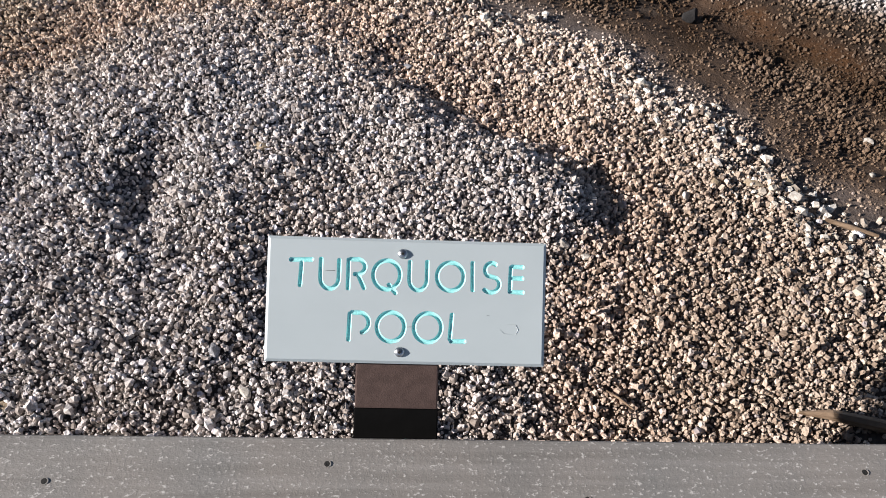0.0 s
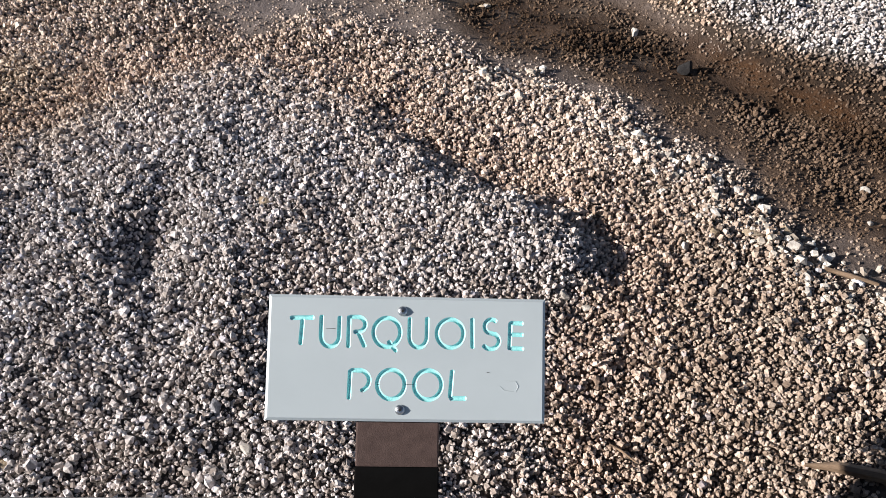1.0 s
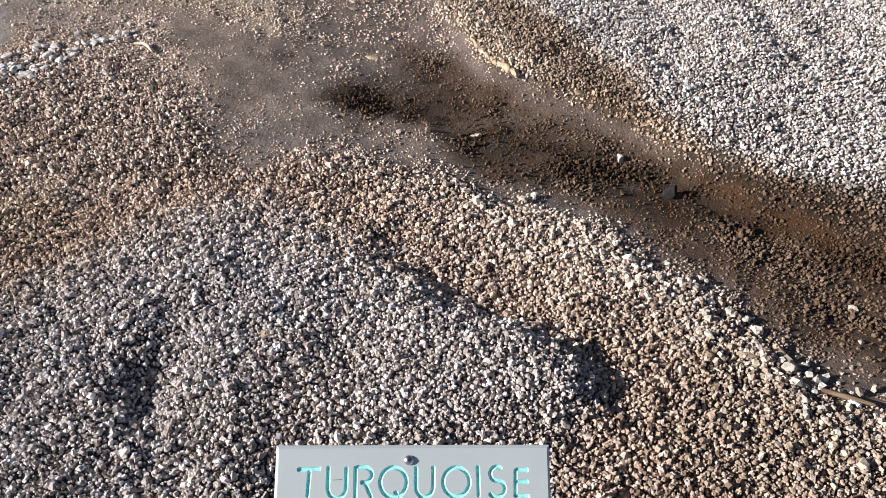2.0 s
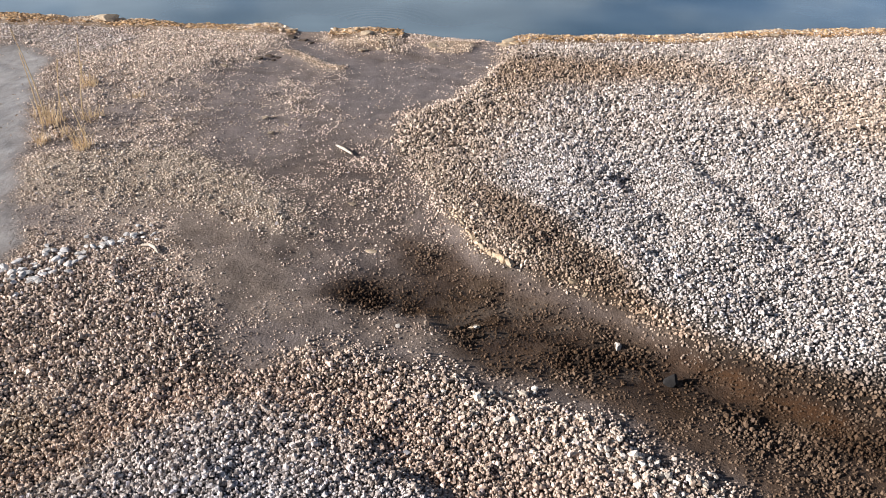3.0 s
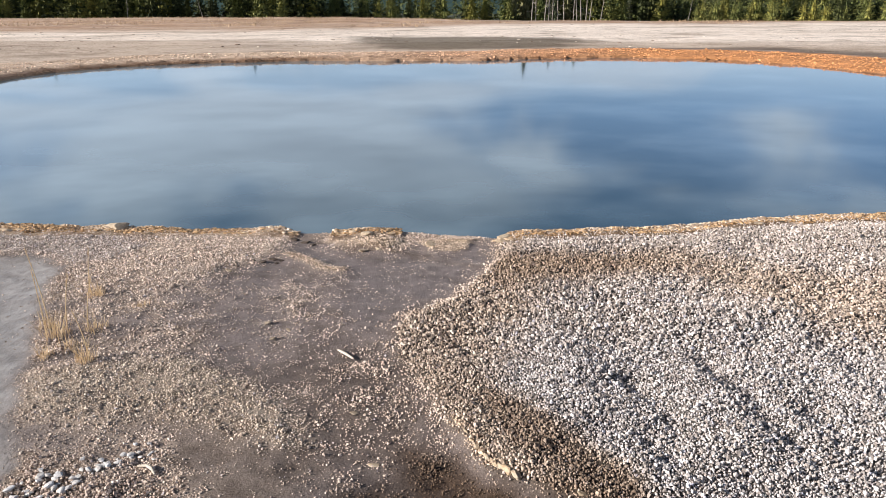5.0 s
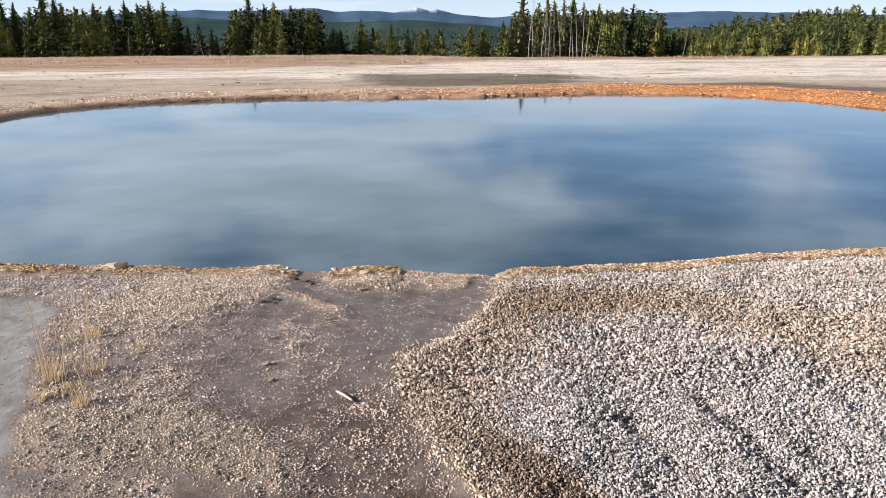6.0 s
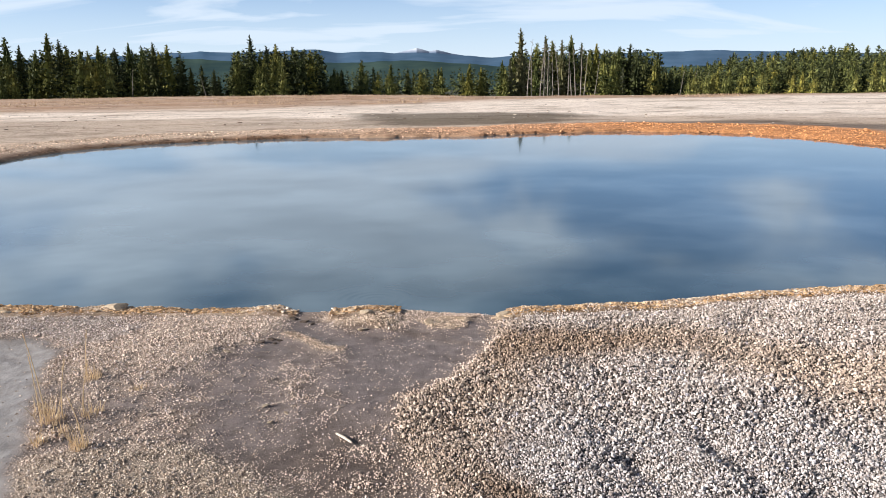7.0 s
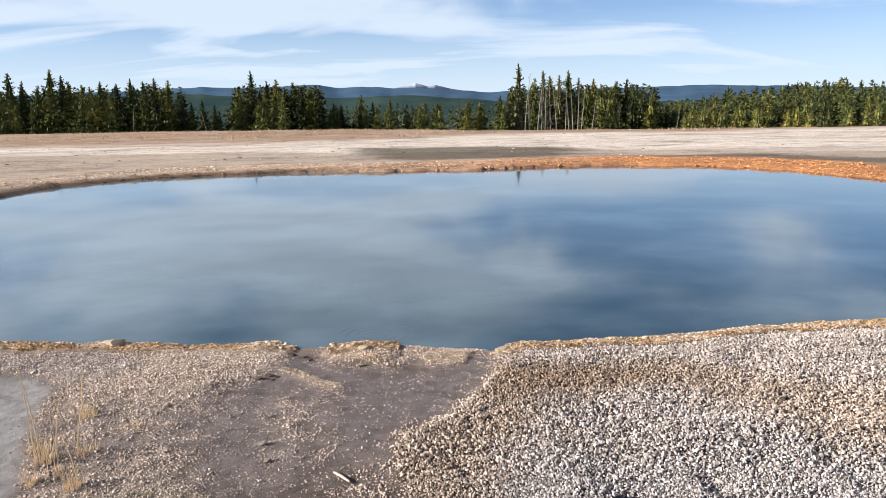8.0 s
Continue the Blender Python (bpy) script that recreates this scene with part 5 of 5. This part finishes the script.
def stock(kind):
    """One tree of each kind, ten metres tall, from which the others are copied."""
    if kind in STOCK:
        return STOCK[kind]
    species, seed = kind
    if species == "snag":
        tree = tagged(new("dead_tree"), "bare grey dead lodgepole trunk at the edge of the wood", "tree", "dead trees")
        tb, bb = snag_parts(10, seed)
        part("trunk", tb, M_SNAG, tree)
        for b in bb:
            part("branch", b, M_SNAG, tree)
    else:
        label, mat, wide, bare, dense = {
            "pine": ("narrow green lodgepole pine at the edge of the flat", M_PINE, 0.27, 0.03, 1.1),
            "spruce": ("dark narrow spruce in the wood", M_DARKPINE, 0.25, 0.01, 1.15),
            "bushy": ("broad bright green young pine", M_PINE, 0.36, 0.0, 1.3),
            "thin": ("thin sparse pine with a bare lower trunk", M_SAGE, 0.18, 0.1, 0.95)}[species]
        tree = tagged(new("pine_tree"), label, "tree", "conifers round the flat")
        tb, cb = conifer_parts(10, seed, wide, bare, dense)
        part("trunk", tb, M_SNAG if species == "thin" else M_BARK, tree)
        part("crown", cb, mat, tree)
    STOCK[kind] = [tree, 0]
    return STOCK[kind]


def plant(kind, bearing, far, rise, turn=0.0, lean=0.0):
    """Stand a tree at a bearing and distance, so tall that its top rises by the given slope over the eye."""
    x, y = bearing * far, far
    z = height(x, y)
    tall = max(2.0, 1.92 + rise * far - z)
    entry = stock(kind)
    m = pose(x, y, z, lean, 0, turn)
    if entry[1] == 0:
        entry[0].scale = (tall / 10,) * 3
        entry[0].matrix_basis = m @ Matrix.Diagonal((*entry[0].scale, 1))
        entry[1] = 1
        return entry[0]
    c = copy_thing(entry[0], m)
    c.scale = (tall / 10,) * 3
    return c


rng = random.Random(21)
LEFT = [(-0.58, 0.05), (-0.564, 0.0642), (-0.5483, 0.0533), (-0.5292, 0.0473), (-0.5115, 0.0684), (-0.4963, 0.0596), (-0.486, 0.0523), (-0.4472, 0.0517), (-0.4241, 0.0478),
        (-0.4073, 0.0547), (-0.3893, 0.0508), (-0.3758, 0.0542), (-0.3679, 0.0433), (-0.3577, 0.0517), (-0.3418, 0.03), (-0.3291, 0.0226), (-0.3142, 0.0245), (-0.2999, 0.0185)]
MIDDLE = [(-0.2692, 0.0368), (-0.2508, 0.0629), (-0.2398, 0.0377), (-0.2304, 0.0483), (-0.2171, 0.0503), (-0.2066, 0.0408), (-0.1953, 0.0463), (-0.1846, 0.0405), (-0.1751, 0.0417),
          (-0.1668, 0.0294), (-0.1452, 0.0183), (-0.1343, 0.0159), (-0.1096, 0.0285), (-0.0937, 0.0189), (-0.0716, 0.0229), (-0.0497, 0.0168), (-0.0314, 0.0129), (-0.0092, 0.0162)]
RIGHT = [(0.0716, 0.0257), (0.0862, 0.0362), (0.0957, 0.0667), (0.1154, 0.0465), (0.1278, 0.057), (0.1373, 0.0497), (0.1482, 0.0509), (0.1613, 0.0564), (0.1738, 0.047),
         (0.1835, 0.0347), (0.1921, 0.0453), (0.2032, 0.038), (0.2213, 0.0412), (0.2344, 0.0446), (0.2449, 0.0352), (0.2546, 0.0264), (0.2727, 0.0333)]
for i, (b, r) in enumerate(LEFT):
    plant(("spruce" if i % 3 == 2 or i > 13 else "pine", 1 + i % 3), b, rng.uniform(145, 165), r, rng.uniform(0, 360))
for b, r in ((-0.4697, 0.047), (-0.4596, 0.0448), (-0.4339, 0.036), (-0.452, 0.03)):
    plant(("bushy", 7), b, 135, r, rng.uniform(0, 360))
for i, (b, r) in enumerate(MIDDLE):
    kind = ("thin", 5) if i == 1 else ("spruce" if i % 2 else "pine", 1 + i % 3)
    plant(kind, b, rng.uniform(150, 170) if i < 10 else rng.uniform(165, 190), r, rng.uniform(0, 360))
for i, (b, r) in enumerate(RIGHT):
    kind = ("thin", 5 + i % 2) if 1 < i < 9 and i % 2 == 0 else ("spruce" if i > 12 else "pine", 1 + i % 3)
    plant(kind, b, rng.uniform(150, 168), r, rng.uniform(0, 360))
for b, r, lean in ((0.1045, 0.05, 0), (0.121, 0.044, 0), (0.131, 0.04, 0), (0.146, 0.042, 0), (0.157, 0.034, 2), (0.168, 0.038, -3), (0.177, 0.03, 5), (0.11, 0.036, 0), (0.126, 0.046, 1), (0.138, 0.036, -1), (0.163, 0.03, -4), (0.173, 0.042, 2), (0.19, 0.022, 8), (-0.4073, 0.02, 0), (-0.31, 0.012, -14),
                   (0.30, 0.008, 10), (0.312, 0.01, 16), (0.325, 0.01, 20)):
    t = plant(("snag", 8), b, 142, r, 90 if lean else rng.uniform(0, 360), lean)
# lower pines standing in front of the tall ones
for i in range(15):
    plant(("pine" if i % 4 else "bushy", 1 + i % 3 if i % 4 else 7), rng.uniform(-0.6, -0.35), rng.uniform(138, 150), rng.uniform(0.012, 0.04), rng.uniform(0, 360))
for i in range(9):
    plant(("pine", 1 + i % 3), rng.uniform(-0.275, -0.17), rng.uniform(140, 152), rng.uniform(0.01, 0.038), rng.uniform(0, 360))
for i in range(10):
    plant(("pine", 1 + i % 3), rng.uniform(-0.16, 0.07), rng.uniform(150, 172), rng.uniform(0.008, 0.022), rng.uniform(0, 360))
for i in range(12):
    plant(("pine" if i % 3 else "thin", 1 + i % 3 if i % 3 else 5), rng.uniform(0.075, 0.28), rng.uniform(142, 155), rng.uniform(0.012, 0.036), rng.uniform(0, 360))
# fill of the wood between and behind
for i in range(50):
    b = rng.choice((rng.uniform(-0.6, -0.33), rng.uniform(-0.6, -0.36), rng.uniform(-0.27, -0.17), rng.uniform(0.09, 0.27)))
    plant(("spruce", 1 + i % 3), b, rng.uniform(165, 200), rng.uniform(0.012, 0.036), rng.uniform(0, 360))
for i in range(24):
    plant(("spruce" if i % 3 else "pine", 1 + i % 3), rng.uniform(-0.33, 0.09), rng.uniform(185, 230), rng.uniform(0.004, 0.016), rng.uniform(0, 360))


def right_line(b):
    return float(np.interp(b, [0.27, 0.288, 0.317, 0.339, 0.375, 0.411, 0.4475, 0.4837, 0.52, 0.57, 0.62], [0.014, 0.013, 0.0175, 0.021, 0.031, 0.032, 0.037, 0.04, 0.0415, 0.036, 0.036]))


for i in range(110):
    b = rng.uniform(0.275, 0.62)
    f = rng.random()
    top = right_line(b)
    plant(("pine" if i % 3 else "spruce", 1 + i % 3), b, 150 + 110 * f, top * (0.35 + 0.65 * f) + rng.uniform(-0.004, 0.0025), rng.uniform(0, 360))
for i in range(26):
    plant(("bushy", 7), rng.uniform(0.30, 0.6), rng.uniform(128, 142), rng.uniform(-0.004, 0.006), rng.uniform(0, 360))


def far_wood():
    """The wood that closes the view behind, many narrow crowns in one mesh."""
    rng = np.random.default_rng(3)
    co, fc, n = [], [], 0
    for i in range(2300):
        b, f = rng.uniform(-0.75, 0.75), 172 + 330 * rng.uniform(0, 1) ** 2
        slope = 0.009 + 0.007 * rng.uniform(-1, 1) + (0.012 if b > 0.36 or b < -0.36 else 0)
        k = 46
        if i < 1000:
            lo, hi, top = ((-0.66, -0.34, 0.046), (-0.275, -0.16, 0.042), (0.085, 0.275, 0.037), (0.27, 0.66, 0.0))[i % 4]
            b, f = rng.uniform(lo, hi), rng.uniform(162, 190)
            slope = rng.uniform(0.010, max(top, 0.02))
            if top == 0:
                f = rng.uniform(170, 290)
                slope = right_line(b) * (0.45 + 0.52 * (f - 170) / 120) + rng.uniform(-0.004, 0.002)
            k = 110
        x, y = b * f, f
        z = -3.3
        tall = 1.92 + f * slope - z
        r = tall * rng.uniform(0.15, 0.24)
        t = rng.uniform(0.0, 1.0, k) ** 0.8
        a = rng.uniform(0, 6.283, k)
        rr = r * ((1 - t) ** 0.85 + 0.03) * rng.uniform(0.4, 1.05, k)
        mid = np.stack([x + rr * np.cos(a), y + rr * np.sin(a), z + tall * (0.04 + 0.94 * t)], 1)
        size = tall * 0.06 * (0.5 + 0.7 * (1 - t))
        for j in range(3):
            co.extend(mid + rng.normal(0, 0.8, (k, 3)) * size[:, None] * np.array((1, 1, 0.8)))
        fc.extend([(n + j, n + k + j, n + 2 * k + j) for j in range(k)])
        n += 3 * k
    me = mesh_from("far_wood", np.array(co), np.array(fc), False)
    me.materials.append(M_FARPINE)
    return tagged(new("far_wood", me), "dense dark conifer wood behind the flat", "wood", kind="stuff")


far_wood()


def straw_fringe():
    """Dry grass along the far end of the flat, too fine to count."""
    rng = np.random.default_rng(8)
    n = 15000
    b, y = rng.uniform(-0.66, 0.66, n), rng.uniform(66, 118, n)
    x = b * y
    keep = (fbm(x * 0.12, y * 0.12, 81) + 0.012 * (y - 88) + 0.25 * step(-x, -5, 20) > 0.1) & (y < 88 + 26 * step(-x, -12, 22) + 4)
    x, y = x[keep], y[keep]
    z = terrain(x, y)[0]
    n = len(x)
    h, w = rng.uniform(0.06, 0.22, n), rng.uniform(0.015, 0.035, n)
    lean = rng.normal(0, 0.12, (n, 2))
    co = np.stack([np.stack([x - w, y, z - 0.02], 1), np.stack([x + w, y + rng.normal(0, 0.03, n), z - 0.02], 1), np.stack([x + lean[:, 0], y + lean[:, 1], z + h], 1)], 1)
    me = mesh_from("straw_fringe", co.reshape(-1, 3), np.arange(3 * n).reshape(-1, 3), False)
    me.materials.append(M_DULLSTRAW)
    return tagged(new("straw_fringe", me), "dry straw grass along the far end of the flat", "grass", kind="stuff")


straw_fringe()


def flat_clods():
    """Small clods and crust flakes scattered over the chalky flat."""
    rng = np.random.default_rng(15)
    n = 2600
    y = 31 + 55 * rng.uniform(0, 1, n)
    x = rng.uniform(-0.62, 0.62, n) * y
    keep = (inside(x, y, POOL) < -3.5) & (fbm(x * 0.15, y * 0.3, 82) + 0.006 * (y - 40) > 0.05)
    x, y = x[keep], y[keep]
    z = terrain(x, y)[0]
    n = len(x)
    r = 0.017 * np.exp(rng.normal(0, 0.5, n).clip(-0.9, 1.0))
    v, f = base_solid("pip")
    pts = np.repeat(v[None], n, 0) * (1 + rng.uniform(-0.3, 0.3, (n, len(v), 1))) * (r[:, None] * rng.uniform(0.6, 1.5, (n, 3)) * np.array((2.2, 1.6, 0.7)))[:, None, :]
    co = np.stack([pts[..., 0] + x[:, None], pts[..., 1] + y[:, None], pts[..., 2] + z[:, None]], -1)
    faces = (f[None] + (np.arange(n) * len(v))[:, None, None]).reshape(-1, 3)
    me = mesh_from("flat_clods", co.reshape(-1, 3), faces, False)
    c = blend(np.tile(np.array((0.12, 0.075, 0.05)), (n, 1)), np.array((0.55, 0.47, 0.39)), (rng.uniform(0, 1, n) > 0.6) * 1.0)
    set_colours(me, np.repeat(c, len(v), 0))
    me.materials.append(M_GRAVEL)
    return tagged(new("flat_clods", me), "dark clods and pale flakes on the chalky flat", "clods", kind="stuff")


flat_clods()


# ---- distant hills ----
# Distance haze is put into low and high as blue base colour.
def hazed_hill_material(name, low, high, snow=None):
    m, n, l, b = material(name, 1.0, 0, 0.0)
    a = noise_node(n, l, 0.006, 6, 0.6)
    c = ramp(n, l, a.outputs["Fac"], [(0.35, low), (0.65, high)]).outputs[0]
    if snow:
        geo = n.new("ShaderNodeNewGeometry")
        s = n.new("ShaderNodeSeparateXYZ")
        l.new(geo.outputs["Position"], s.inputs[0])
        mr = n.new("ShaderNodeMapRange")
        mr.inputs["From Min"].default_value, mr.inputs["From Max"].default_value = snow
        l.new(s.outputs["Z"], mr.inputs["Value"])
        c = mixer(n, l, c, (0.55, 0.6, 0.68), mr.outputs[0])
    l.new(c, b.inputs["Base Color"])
    return m


def hills(name, far, profile, mat, label, rough):
    co, fc = [], []
    xs = np.linspace(profile[0][0], profile[-1][0], 260)
    ps = np.interp(xs, [p[0] for p in profile], [p[1] for p in profile])
    rows = 10
    for j in range(rows + 1):
        t = j / rows
        for i, (b, s) in enumerate(zip(xs, ps)):
            d = far * (0.72 + 0.28 * t)
            top = 1.92 + s * far
            crest = rough * far * 0.002 * float(fbm(np.array([b * 60.0]), np.array([3.0]), 41)[0])
            z = -30 + (top + crest + 30) * t ** 1.15 + far * 0.003 * (1 - t) * t * 4 * float(fbm(np.array([b * 22.0]), np.array([t * 3.0]), 42)[0])
            co.append((b * d, d, z))
    w = len(xs)
    for j in range(rows):
        for i in range(w - 1):
            fc.append((j * w + i, j * w + i + 1, (j + 1) * w + i + 1, (j + 1) * w + i))
    me = mesh_from(name, np.array(co), np.array(fc), True)
    me.materials.append(mat)
    return tagged(new(name, me), label, "backdrop", kind="structure")


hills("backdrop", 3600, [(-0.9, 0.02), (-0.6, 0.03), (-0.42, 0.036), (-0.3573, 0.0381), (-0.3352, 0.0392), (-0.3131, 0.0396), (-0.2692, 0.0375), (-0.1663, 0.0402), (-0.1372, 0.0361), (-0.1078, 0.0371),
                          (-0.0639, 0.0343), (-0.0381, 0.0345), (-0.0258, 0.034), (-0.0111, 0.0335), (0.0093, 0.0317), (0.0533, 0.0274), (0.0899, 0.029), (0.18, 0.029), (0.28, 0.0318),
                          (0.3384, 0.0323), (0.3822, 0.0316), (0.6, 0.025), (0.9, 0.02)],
      hazed_hill_material("hazy_blue_hills", (0.06, 0.115, 0.185), (0.09, 0.15, 0.23)), "hazy blue forested mountains on the horizon", 0.5)
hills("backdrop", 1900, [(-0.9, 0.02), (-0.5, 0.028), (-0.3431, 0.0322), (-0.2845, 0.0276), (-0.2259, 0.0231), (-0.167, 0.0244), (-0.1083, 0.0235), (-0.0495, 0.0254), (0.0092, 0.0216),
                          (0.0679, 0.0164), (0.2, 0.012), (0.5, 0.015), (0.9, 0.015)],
      hazed_hill_material("dark_wooded_hills", (0.028, 0.055, 0.062), (0.06, 0.095, 0.08)), "dark blue-green wooded hills below the mountains", 0.6)
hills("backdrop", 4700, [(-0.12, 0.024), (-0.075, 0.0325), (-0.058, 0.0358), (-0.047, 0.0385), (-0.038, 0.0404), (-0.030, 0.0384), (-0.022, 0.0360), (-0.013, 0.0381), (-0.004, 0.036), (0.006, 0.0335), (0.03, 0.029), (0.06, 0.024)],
      hazed_hill_material("snowy_mountain", (0.12, 0.17, 0.25), (0.17, 0.22, 0.31), (160, 186)), "far mountain with patches of snow on its peaks", 0.25)
